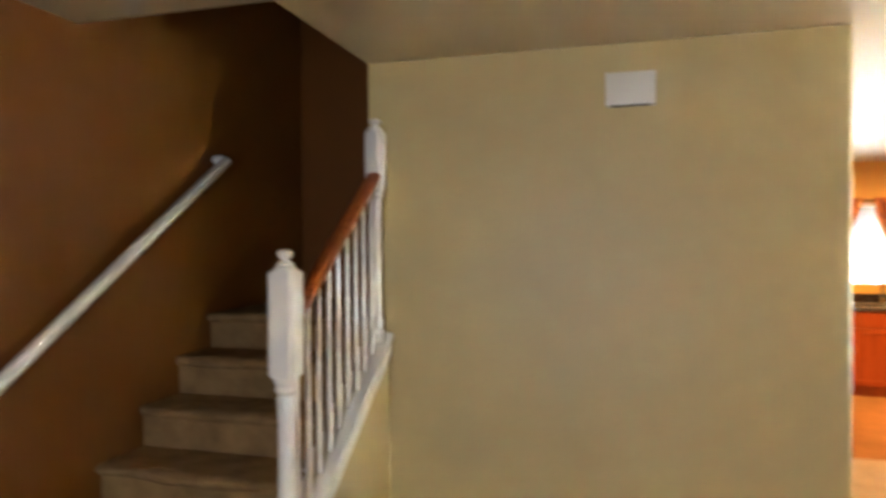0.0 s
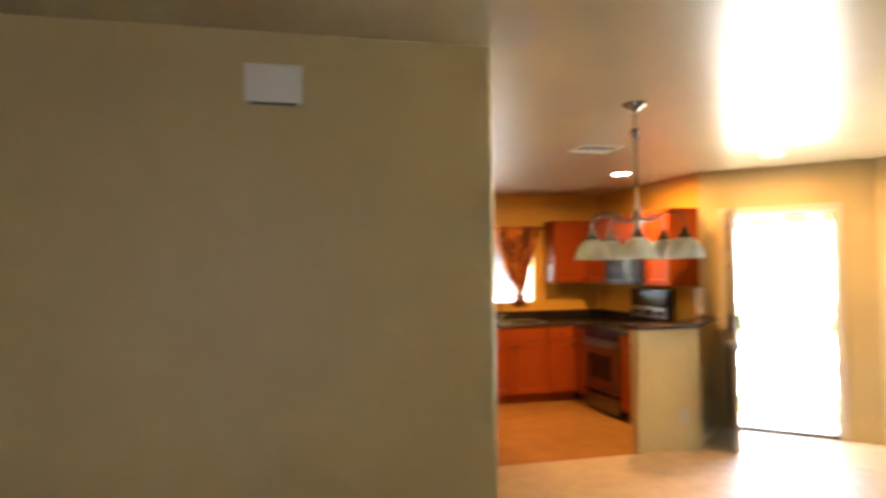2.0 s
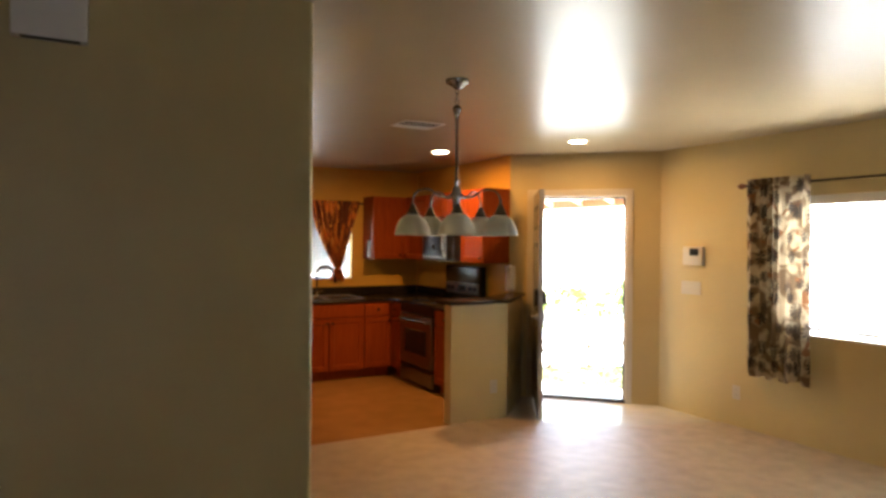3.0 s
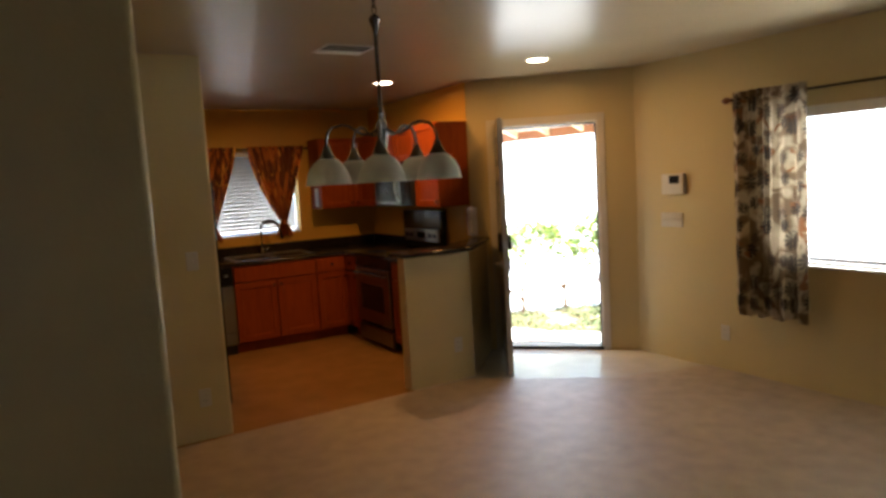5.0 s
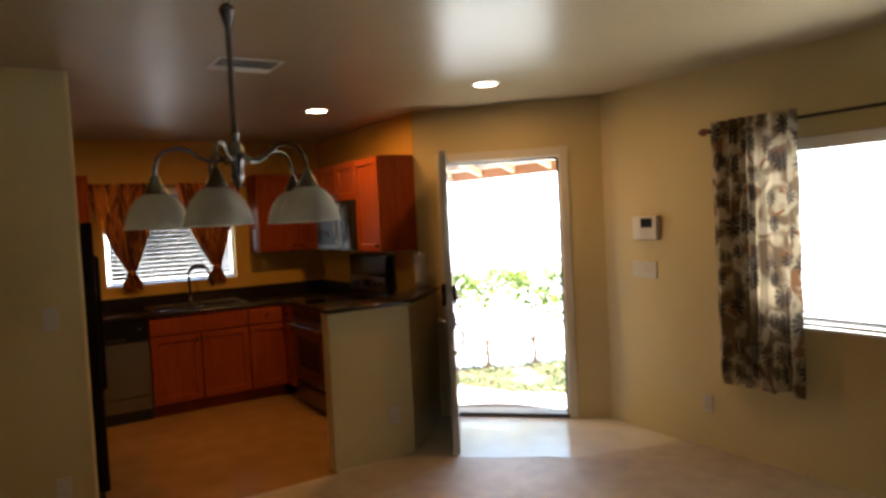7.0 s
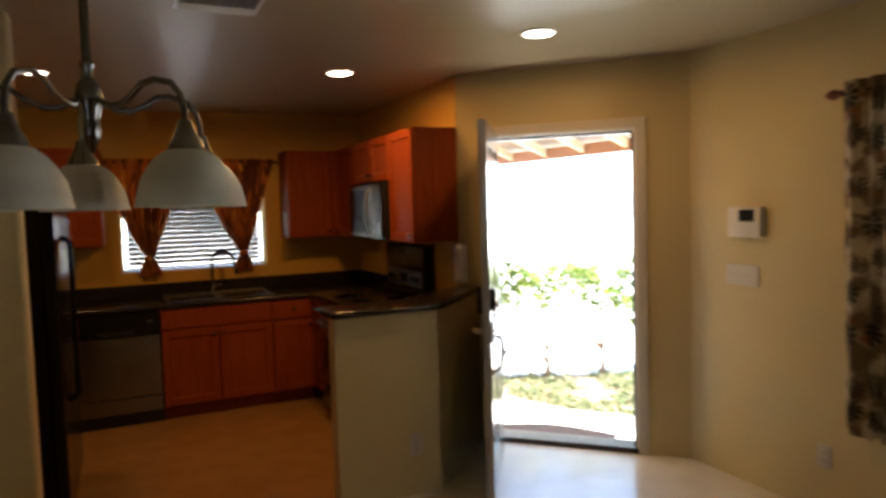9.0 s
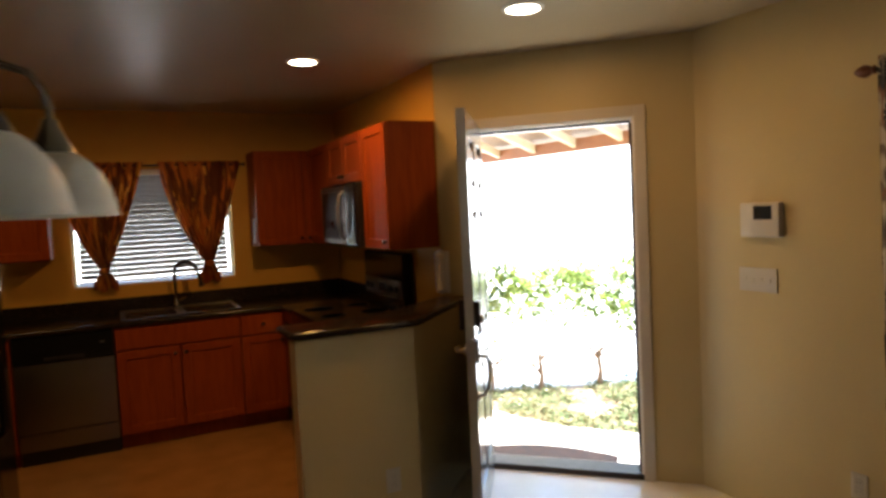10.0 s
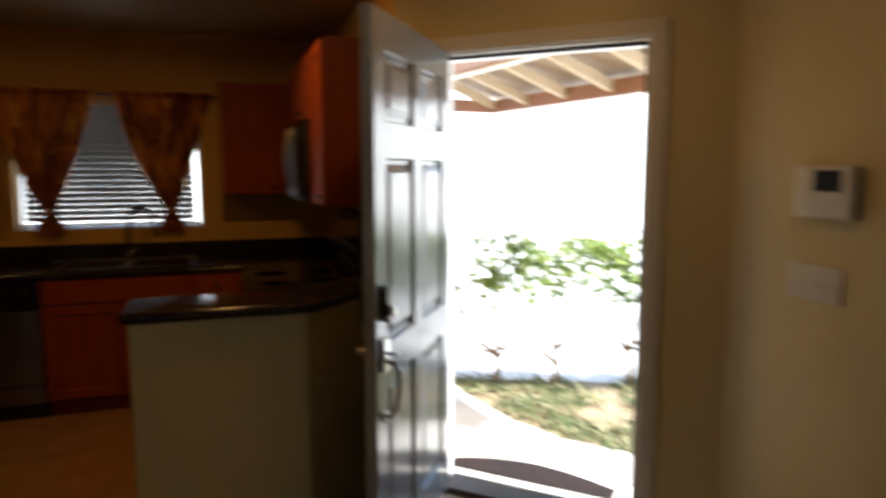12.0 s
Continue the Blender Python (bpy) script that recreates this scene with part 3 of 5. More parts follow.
# ---------------------------------------------------------------- entry door
casing = thing("door_1", DIAG @ pose((D0 + D1) / 2, 0, 0), "white painted entry door frame", "door frame", kind="structure", local=True)
W2 = (D1 - D0) / 2
part("jamb", boxes([(-W2, -W2 + 0.004, -0.004, 0.13, 0, HEAD), ], 0), M["white"], casing)
part("jamb", boxes([(W2 - 0.018, W2, -0.004, 0.135, 0, HEAD), (W2 - 0.03, W2 - 0.018, 0.05, 0.12, 0, HEAD - 0.018)], 0.001), M["white"], casing)
part("head_jamb", boxes([(-W2, W2 - 0.018, -0.004, 0.135, HEAD - 0.018, HEAD), (-W2, W2 - 0.03, 0.05, 0.12, HEAD - 0.03, HEAD - 0.018)], 0.001), M["white"], casing)
part("weather_strip", boxes([(-W2, W2 - 0.03, 0.036, 0.05, HEAD - 0.034, HEAD - 0.0185), (W2 - 0.036, W2 - 0.0185, 0.036, 0.05, 0.02, HEAD - 0.034)]), M["blackmat"], casing)


def casing_trim(x0, x1, z0, z1):
    bm = box(x0, x1, -0.018, -0.001, z0, z1, 0.004)
    return bm


part("trim", casing_trim(W2 - 0.006, W2 + 0.055, 0, HEAD + 0.055), M["casing"], casing)
part("trim", casing_trim(-W2 - 0.055, -W2 + 0.006, 0, HEAD + 0.055), M["casing"], casing)
part("trim", casing_trim(-W2 + 0.0065, W2 - 0.0065, HEAD - 0.006, HEAD + 0.055), M["casing"], casing)
part("threshold", boxes([(-W2, W2, -0.012, 0.15, 0.0, 0.034)], 0.006), M["bronze"], casing, "dark metal threshold")
part("strike_plate", boxes([(W2 - 0.0195, W2 - 0.0185, 0.005, 0.032, 0.98, 1.05), (W2 - 0.0195, W2 - 0.0185, 0.005, 0.032, 1.13, 1.20)]), M["satin"], casing)

HINGE = DIAG @ Vector((D0 + 0.004, -0.006, 0))
FREE = Vector((6.247, 4.845, 0))
LEAFW = 0.91
swing = math.atan2(FREE.y - HINGE.y, FREE.x - HINGE.x) - radians(0.9)
LEAF = Matrix.Translation((HINGE.x, HINGE.y, 0)) @ Matrix.Rotation(swing, 4, "Z")     # x from hinge to latch, +y the weather side
leaf = thing("entry_door", LEAF, "glossy grey six-panel entry door standing open", "door", local=True)


def panel_door(w, z0, z1, t):
    """A door slab with six raised panels in recesses on both faces."""
    cols = [(0.105, w / 2 - 0.045), (w / 2 + 0.045, w - 0.105)]
    rows = [(0.20, 0.80), (0.93, 1.56), (1.68, 1.91)]
    xs = sorted({0, w, *(v for c in cols for v in c)})
    zs = sorted({z0, z1, *(v for r in rows for v in r)})
    bm = bmesh.new()
    for side, y in ((-1, 0.0), (1, t)):
        for xa, xb in zip(xs, xs[1:]):
            for za, zb in zip(zs, zs[1:]):
                if (xa, xb) in cols and (za, zb) in rows:
                    d = -side
                    loops = []
                    for inset, depth in ((0, 0), (0.006, 0.015), (0.020, 0.015), (0.050, 0.003)):
                        yy = y + d * depth
                        loops.append([bm.verts.new(p) for p in ((xa + inset, yy, za + inset), (xb - inset, yy, za + inset), (xb - inset, yy, zb - inset), (xa + inset, yy, zb - inset))])
                    for a, b in zip(loops, loops[1:]):
                        for i in range(4):
                            bm.faces.new((a[i], a[(i + 1) % 4], b[(i + 1) % 4], b[i]))
                    bm.faces.new(loops[-1])
                else:
                    bm.faces.new([bm.verts.new(p) for p in ((xa, y, za), (xb, y, za), (xb, y, zb), (xa, y, zb))])
    for q in (((0, 0, z0), (0, t, z0), (0, t, z1), (0, 0, z1)), ((w, 0, z0), (w, t, z0), (w, t, z1), (w, 0, z1)), ((0, 0, z1), (w, 0, z1), (w, t, z1), (0, t, z1)), ((0, 0, z0), (w, 0, z0), (w, t, z0), (0, t, z0))):
        bm.faces.new([bm.verts.new(p) for p in q])
    bmesh.ops.remove_doubles(bm, verts=bm.verts[:], dist=1e-5)
    return bm


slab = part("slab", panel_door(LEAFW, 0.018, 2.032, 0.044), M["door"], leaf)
part("edge_strip", boxes([(LEAFW + 0.0005, LEAFW + 0.003, 0.001, 0.043, 0.018, 2.032)]), M["dooredge"], leaf, "pale grey painted door edge")
part("door_sweep", boxes([(0.005, LEAFW - 0.004, -0.004, -0.0005, 0.010, 0.055)]), M["satin"], leaf)
LX = LEAFW - 0.065
bolt = part("deadbolt", box(LX - 0.030, LX + 0.030, 0.0445, 0.070, 1.020, 1.140, 0.008), M["bronze"], leaf, "dark bronze deadbolt plate", True)
part("keyhole_rose", turned([(0.020, 0), (0.020, 0.012), (0.014, 0.016)], 20, pose(LX, 0.070, 1.055, -90)), M["satin"], bolt, smooth=True)
part("lock_box", box(LX - 0.036, LX + 0.036, -0.032, -0.0005, 1.005, 1.150, 0.010), M["bronze"], leaf, "dark lock housing on the inner face", True)
part("lock_faceplate", boxes([(LEAFW + 0.0033, LEAFW + 0.0045, 0.010, 0.034, 1.035, 1.095), (LEAFW + 0.0033, LEAFW + 0.0045, 0.010, 0.034, 0.875, 0.935)]), M["satin"], leaf)
grip = part("handleset", box(LX - 0.028, LX + 0.028, 0.0445, 0.058, 0.845, 0.960, 0.006), M["satin"], leaf, "brushed nickel handleset with a curved grip", True)
part("grip_bar", tube([(LX, 0.058, 0.88), (LX, 0.085, 0.875), (LX, 0.098, 0.855), (LX, 0.102, 0.80), (LX, 0.094, 0.73), (LX, 0.075, 0.695), (LX, 0.046, 0.685)], [0.009, 0.010, 0.011, 0.011, 0.010, 0.009, 0.011], 12), M["satin"], grip, smooth=True)
part("thumb_lever", boxes([(LX - 0.012, LX + 0.012, 0.057, 0.095, 0.905, 0.913)], 0.002), M["satin"], grip)
part("lower_rose", turned([(0.020, 0), (0.020, 0.008), (0.012, 0.012)], 20, pose(LX, 0.0445, 0.685, -90)), M["satin"], grip, smooth=True)
inner = part("inside_lever", turned([(0.030, 0), (0.030, 0.010), (0.014, 0.016), (0.012, 0.05)], 20, pose(LX, -0.0005, 0.905, 90)), M["satin"], leaf, smooth=True)
part("lever_arm", tube([(LX, -0.048, 0.905), (LX - 0.03, -0.056, 0.907), (LX - 0.11, -0.052, 0.900)], [0.011, 0.010, 0.007], 10), M["satin"], inner, smooth=True)
for hz in (0.25, 1.02, 1.80):
    part("hinge", turned([(0.007, hz - 0.05), (0.007, hz + 0.05)], 10, Matrix.Translation((-0.004, -0.006, 0))), M["satin"], leaf)
part("peephole", turned([(0.012, 0), (0.010, 0.005)], 14, pose(LEAFW / 2, 0.0445, 1.62, -90)), M["satin"], leaf)

# ---------------------------------------------------------------- half wall and bar top
setting("wall_bar", prism([(5.505, 5.11), (6.085, 5.11), (6.675, 5.700), (6.62, 5.755), (6.575, 5.756), (6.040, 5.221), (5.505, 5.221)], 0, 1.019), M["tan"], "tan half wall that carries the bar top")
bar = thing("bar_top", (5.8, 5.2, 1.019), "dark speckled laminate bar top on a half wall", "counter")
part("slab", prism([(5.497, 5.085), (6.094, 5.085), (6.657, 5.649), (6.56, 5.752), (6.02, 5.36), (5.497, 5.36)], 1.020, 1.058, 0.004), M["counter"], bar, smooth=True)
part("nosing", tube([(5.497, 5.355, 1.039), (5.497, 5.10, 1.039), (5.503, 5.091, 1.039), (5.512, 5.085, 1.039), (6.080, 5.085, 1.039), (6.098, 5.090, 1.039), (6.654, 5.646, 1.039)], 0.0186, 14), M["counter"], bar, "rounded dark laminate front edge", True)


# ---------------------------------------------------------------- kitchen
def shaker(x0, x1, z0, z1, t=0.02, rail=0.057):
    """A cabinet front in its own frame: x across, -y outward, with a frame round a recessed panel."""
    bm = bmesh.new()
    loops = []
    for inset, y in ((0, 0), (0, -t + 0.002), (0.002, -t), (rail - 0.002, -t), (rail, -t + 0.002), (rail + 0.004, -t + 0.010)):
        loops.append([bm.verts.new(q) for q in ((x0 + inset, y, z0 + inset), (x1 - inset, y, z0 + inset), (x1 - inset, y, z1 - inset), (x0 + inset, y, z1 - inset))])
    for a, b in zip(loops, loops[1:]):
        for i in range(4):
            bm.faces.new((a[i], a[(i + 1) % 4], b[(i + 1) % 4], b[i]))
    bm.faces.new(loops[0][::-1])
    bm.faces.new(loops[-1])
    return bm


def slab_front(x0, x1, z0, z1, t=0.02):
    return box(x0, x1, -t, 0, z0, z1, 0.003)


def knob(parent, x, z):
    part("knob", turned([(0.006, 0), (0.006, 0.012), (0.014, 0.020), (0.013, 0.027), (0.0, 0.030)], 14, pose(x, -0.02, z, 90)), M["nickel"], parent, smooth=True)


def base_cabinet(m, w, doors, drawers, depth=0.585, label="cherry stained base cabinet with shaker doors", h=0.868):
    """A floor cabinet; m places its front's lower left corner, x along the front and y into it."""
    c = thing("base_cabinet", m, label, "cabinet", "kitchen base cabinets", local=True)
    part("carcass", boxes([(0, w, 0, depth, 0.10, h), (0.001, w - 0.001, 0.06, depth, 0, 0.0995)]), M["cab"], c)
    top = h - 0.012
    if drawers:
        wd = w / drawers
        for i in range(drawers):
            d = part("drawer_front", slab_front(i * wd + 0.006, (i + 1) * wd - 0.006, top - 0.145, top), M["cab"], c)
            if drawers > 1 or doors < 2:
                knob(d, (i + 0.5) * wd, top - 0.072)
        top -= 0.157
    wd = w / max(doors, 1)
    for i in range(doors):
        d = part("cabinet_door", shaker(i * wd + 0.006, (i + 1) * wd - 0.006, 0.115, top), M["cab"], c)
        side = (i + 1) * wd - 0.035 if i % 2 == 0 else i * wd + 0.035
        knob(d, side, top - 0.05)
    return c


def wall_cabinet(m, w, z0, z1, doors, depth=0.305, label="cherry stained wall cabinet with shaker doors"):
    c = thing("wall_cabinet", m, label, "cabinet", "kitchen wall cabinets", local=True)
    part("carcass", boxes([(0, w, 0, depth, z0, z1)], 0.001), M["cab"], c)
    wd = w / doors
    for i in range(doors):
        d = part("cabinet_door", shaker(i * wd + 0.005, (i + 1) * wd - 0.005, z0 + 0.006, z1 - 0.006), M["cab"], c)
        side = (i + 1) * wd - 0.032 if i % 2 == 0 else i * wd + 0.032
        knob(d, side, z0 + 0.05)
    return c


FRONT = 7.265      # front of the cabinets below the window
base_cabinet(pose(3.463, FRONT, 0), 0.68, 1, 1)
base_cabinet(pose(4.752, FRONT, 0), 0.84, 2, 1, label="cherry stained sink base cabinet with paired doors")
base_cabinet(pose(5.594, FRONT, 0), 0.335, 1, 1, label="narrow cherry stained base cabinet with a drawer")
WEST = 5.945       # front of the cabinets along the range wall
base_cabinet(pose(WEST, 7.262, 0, 0, 0, -90), 0.30, 1, 1, label="narrow cherry stained corner base cabinet", depth=0.625)
base_cabinet(pose(WEST, 6.19, 0, 0, 0, -90), 0.48, 1, 1, label="cherry stained base cabinet beside the range", depth=0.53)
base_cabinet(pose(WEST, 5.708, 0, 0, 0, -90), 0.475, 1, 1, label="shallow cherry stained base cabinet behind the half wall", depth=0.085)

# worktops
wide_top = thing("worktop", (4.7, 7.5, 0.87), "dark speckled laminate worktop under the window", "worktop")
part("slab", prism([(3.463, 7.240), (5.920, 7.240), (5.920, 6.965), (6.578, 6.965), (6.578, 7.858), (3.463, 7.858)], 0.870, 0.908, 0.003), M["counter"], wide_top, smooth=True)
part("nosing", tube([(3.465, 7.240, 0.889), (5.919, 7.240, 0.889)], 0.0186, 12), M["counter"], wide_top, "rounded dark laminate front edge", True)
part("nosing", tube([(5.920, 7.222, 0.889), (5.920, 6.968, 0.889)], 0.0186, 12), M["counter"], wide_top, "rounded dark laminate front edge", True)
short_top = thing("worktop", (6.2, 5.7, 0.87), "short dark laminate worktop beside the range", "worktop")
part("slab", prism([(5.920, 5.224), (6.03, 5.224), (6.56, 5.757), (6.578, 5.80), (6.578, 6.185), (5.920, 6.185)], 0.870, 0.908, 0.003), M["counter"], short_top, smooth=True)
part("nosing", tube([(5.920, 5.226, 0.889), (5.920, 6.183, 0.889)], 0.0186, 12), M["counter"], short_top, "rounded dark laminate front edge", True)
tagged(mesh("backsplash", boxes([(3.463, 6.56, 7.838, 7.8585, 0.9085, 1.012), (6.559, 6.5785, 6.965, 7.837, 0.9085, 1.012)], 0.003), M["counter"]), "low dark laminate backsplash against the yellow wall", "backsplash", kind="structure")

# dishwasher
dw = thing("dishwasher", pose(4.147, FRONT, 0), "stainless dishwasher with a black control panel", "dishwasher", local=True)
part("tub", boxes([(0.004, 0.598, 0.0, 0.57, 0.10, 0.866)]), M["blackmat"], dw)
part("door_panel", box(0.004, 0.598, -0.022, -0.001, 0.225, 0.682, 0.004), M["steel"], dw, "brushed stainless door panel")
part("lower_panel", box(0.004, 0.598, -0.020, -0.001, 0.105, 0.218, 0.004), M["steel"], dw)
panel = part("control_panel", box(0.004, 0.598, -0.028, -0.001, 0.688, 0.866, 0.006), M["black"], dw, "black control panel")
part("latch", box(0.515, 0.545, -0.034, -0.0285, 0.785, 0.797, 0.002), M["steel"], panel)
part("handle_groove", boxes([(0.18, 0.42, -0.0295, -0.0285, 0.70, 0.725)]), M["blackmat"], panel)
part("kick_plate", boxes([(0.004, 0.598, 0.03, 0.05, 0.0, 0.098)]), M["blackmat"], dw)

# sink and tap
sink = thing("kitchen_sink", (5.21, 7.50, 0.909), "stainless double-bowl kitchen sink in the worktop", "sink")


def basin(x0, x1, y0, y1, zt, depth):
    bm = bmesh.new()
    loops = []
    for inset, z in ((0.0, zt + 0.004), (0.02, zt + 0.006), (0.035, zt - 0.004), (0.05, zt - depth)):
        loops.append([bm.verts.new(p) for p in ((x0 + inset, y0 + inset, z), (x1 - inset, y0 + inset, z), (x1 - inset, y1 - inset, z), (x0 + inset, y1 - inset, z))])
    for a, b in zip(loops, loops[1:]):
        for i in range(4):
            bm.faces.new((a[i], a[(i + 1) % 4], b[(i + 1) % 4], b[i]))
    bm.faces.new(loops[-1])
    return bm


part("bowl", basin(4.80, 5.21, 7.29, 7.72, 0.909, 0.02), M["sinksteel"], sink, smooth=True)
part("bowl", basin(5.212, 5.625, 7.29, 7.72, 0.909, 0.02), M["sinksteel"], sink, smooth=True)
part("tap_ledge", box(4.80, 5.625, 7.722, 7.80, 0.909, 0.917, 0.002), M["sinksteel"], sink)
tap = thing("kitchen_tap", (5.20, 7.76, 0.917), "gooseneck nickel kitchen tap with a side sprayer", "tap")
arc = [(5.20, 7.76, 0.918), (5.20, 7.76, 1.15)] + [(5.20 + 0.095 * (1 - math.cos(a)) * 0.85, 7.76 - 0.06 * (1 - math.cos(a)), 1.18 + 0.085 * math.sin(a)) for a in [i * math.pi / 8 for i in range(9)]] + [(5.375, 7.635, 1.13)]
part("spout", tube(arc, 0.012, 12), M["bronze"], tap, smooth=True)
part("tap_base", turned([(0.03, 0.918), (0.03, 0.935), (0.02, 0.95), (0.016, 0.99)], 18, Matrix.Translation((5.20, 7.76, 0))), M["nickel"], tap, smooth=True)
part("spray_head", tube([(5.374, 7.636, 1.135), (5.385, 7.63, 1.07)], [0.013, 0.018], 12), M["bronze"], tap, smooth=True)
part("tap_lever", tube([(5.22, 7.755, 0.96), (5.27, 7.73, 0.985)], [0.008, 0.006], 8), M["nickel"], tap, smooth=True)

# range
SY0, SY1 = 6.195, 6.955
stove = thing("kitchen_range", pose(5.935, SY1, 0, 0, 0, -90), "black and stainless freestanding electric range", "range", local=True)
SW = SY1 - SY0
part("body", boxes([(0.002, SW - 0.002, 0.0, 0.60, 0.03, 0.895)], 0.003), M["blackmat"], stove)
oven = part("oven_door", box(0.01, SW - 0.01, -0.035, -0.001, 0.235, 0.775, 0.006), M["steel"], stove, "stainless oven door with a dark window")
part("oven_window", boxes([(0.13, SW - 0.13, -0.0385, -0.0355, 0.36, 0.62)], 0.001), M["black"], oven)
part("oven_handle", tube([(0.07, -0.036, 0.72), (0.07, -0.075, 0.72), (SW - 0.07, -0.075, 0.72), (SW - 0.07, -0.036, 0.72)], 0.011, 10), M["steel"], oven, smooth=True)
drawer = part("storage_drawer", box(0.01, SW - 0.01, -0.030, -0.001, 0.045, 0.19, 0.006), M["steel"], stove)
part("drawer_gap", boxes([(0.01, SW - 0.01, -0.012, -0.001, 0.192, 0.233)]), M["black"], stove)
part("front_band", box(0.004, SW - 0.004, -0.028, -0.001, 0.782, 0.893, 0.005), M["black"], stove)
top = part("cooktop", box(0.0, SW, -0.030, 0.60, 0.897, 0.914, 0.005), M["black"], stove, "black glass cooktop")
for bx, by, br in ((0.2, 0.13, 0.1), (0.56, 0.13, 0.08), (0.2, 0.42, 0.08), (0.56, 0.42, 0.1)):
    part("burner_ring", turned([(br, 0.9142), (br, 0.9152), (br - 0.012, 0.9152), (br - 0.012, 0.9142)], 28, Matrix.Translation((bx, by, 0))), M["blackmat"], top)
guard = part("backguard", box(0.0, SW, 0.555, 0.625, 0.9145, 1.30, 0.012), M["black"], stove, "tall black control backguard")
part("control_strip", box(0.03, SW - 0.03, 0.548, 0.5545, 0.99, 1.11, 0.003), M["steel"], guard)
part("clock_display", boxes([(SW / 2 - 0.08, SW / 2 + 0.08, 0.5455, 0.5475, 1.02, 1.085)]), M["screen"], guard)
for kx in (0.10, 0.19, SW - 0.19, SW - 0.10):
    part("control_knob", turned([(0.024, 0), (0.022, 0.02), (0.0, 0.021)], 16, pose(kx, 0.5475, 1.05, 90)), M["blackmat"], guard, smooth=True)

# microwave
mw = thing("microwave_oven", pose(6.215, 6.985, 1.357, 0, 0, -90), "stainless over-range microwave with a curved handle", "microwave", local=True)
part("case", boxes([(0.0, 0.752, 0.0, 0.355, 0.0, 0.42)], 0.002), M["blackmat"], mw)
mdoor = part("microwave_door", box(0.002, 0.565, -0.022, -0.001, 0.015, 0.405, 0.008), M["steel"], mw, "stainless microwave door with a dark window")
part("window", boxes([(0.035, 0.505, -0.0245, -0.0225, 0.05, 0.37)], 0.001), M["darkglass"], mdoor)
part("curved_handle", tube([(0.535, -0.022, 0.05), (0.545, -0.052, 0.075), (0.548, -0.066, 0.14), (0.548, -0.07, 0.21), (0.548, -0.066, 0.28), (0.545, -0.052, 0.345), (0.535, -0.022, 0.37)], 0.012, 10), M["satin"], mdoor, smooth=True)
mp = part("keypad_panel", box(0.568, 0.750, -0.022, -0.001, 0.015, 0.405, 0.006), M["screen"], mw)
part("keypad", boxes([(0.60, 0.72, -0.0235, -0.0225, 0.05, 0.30)]), M["black"], mp)
part("vent_grille", boxes([(0.01, 0.742, -0.016, -0.001, 0.407, 0.419)]), M["black"], mw)

# wall cabinets
UZ0, UZ1 = 1.350, 2.108
UX = 6.27
wall_cabinet(pose(UX, 6.222, 0, 0, 0, -90), 0.432, UZ0, UZ1, 1, label="cherry stained wall cabinet at the end of the run")
wall_cabinet(pose(UX, 6.985, 0, 0, 0, -90), 0.76, 1.782, UZ1, 2, label="short cherry stained cabinet above the microwave")
wall_cabinet(pose(UX, 7.545, 0, 0, 0, -90), 0.556, UZ0, UZ1, 1, label="cherry stained corner wall cabinet")
wall_cabinet(pose(5.822, 7.553, 0), 0.755, UZ0, UZ1 - 0.002, 2, label="cherry stained wall cabinet beside the window")
wall_cabinet(pose(3.463, 7.553, 0), 0.93, UZ0, UZ1 - 0.002, 2, label="cherry stained wall cabinet beside the refrigerator")

# refrigerator
fr = thing("refrigerator", pose(4.185, 5.47, 0, 0, 0, 90), "glossy black side-by-side refrigerator", "refrigerator", local=True)
part("case", boxes([(0, 0.92, 0.0, 0.68, 0.03, 1.655)], 0.004), M["black"], fr)
for x0, x1, hx in ((0.003, 0.40, 0.365), (0.406, 0.917, 0.44)):
    d = part("fridge_door", box(x0, x1, -0.062, -0.002, 0.09, 1.668, 0.012), M["black"], fr, "glossy black refrigerator door")
    part("door_handle", tube([(hx, -0.062, 0.60), (hx, -0.10, 0.63), (hx, -0.10, 1.45), (hx, -0.062, 1.48)], 0.013, 10), M["black"], d, smooth=True)
part("toe_grille", boxes([(0.01, 0.91, -0.03, 0.0, 0.0, 0.085)]), M["blackmat"], fr)

# kitchen window, blind and curtains
kw = thing("window_1", (5.115, 7.93, WZ0), "white kitchen window with a horizontal blind", "window", kind="structure")
part("window_frame", boxes([(WX0, WX0 + 0.022, 7.915, 7.975, WZ0, WZ1), (WX1 - 0.022, WX1, 7.915, 7.975, WZ0, WZ1), (WX0 + 0.022, WX1 - 0.022, 7.915, 7.975, WZ0, WZ0 + 0.025), (WX0 + 0.022, WX1 - 0.022, 7.915, 7.975, WZ1 - 0.045, WZ1)], 0.002), M["white"], kw)
pane = part("pane", boxes([(WX0 + 0.022, WX1 - 0.022, 7.942, 7.947, WZ0 + 0.025, WZ1 - 0.045)]), M["glass"], kw)
pane.visible_shadow = False
part("window_sill", box(WX0 + 0.001, WX1 - 0.001, 7.862, 7.914, WZ0 + 0.0005, WZ0 + 0.012, 0.002), M["white"], kw)
blind = thing("window_blind", (5.115, 7.885, 2.0), "white horizontal slat blind, lowered", "blind")
part("head_rail", boxes([(WX0 + 0.012, WX1 - 0.012, 7.868, 7.908, 1.955, 1.995)], 0.002), M["dust"], blind)


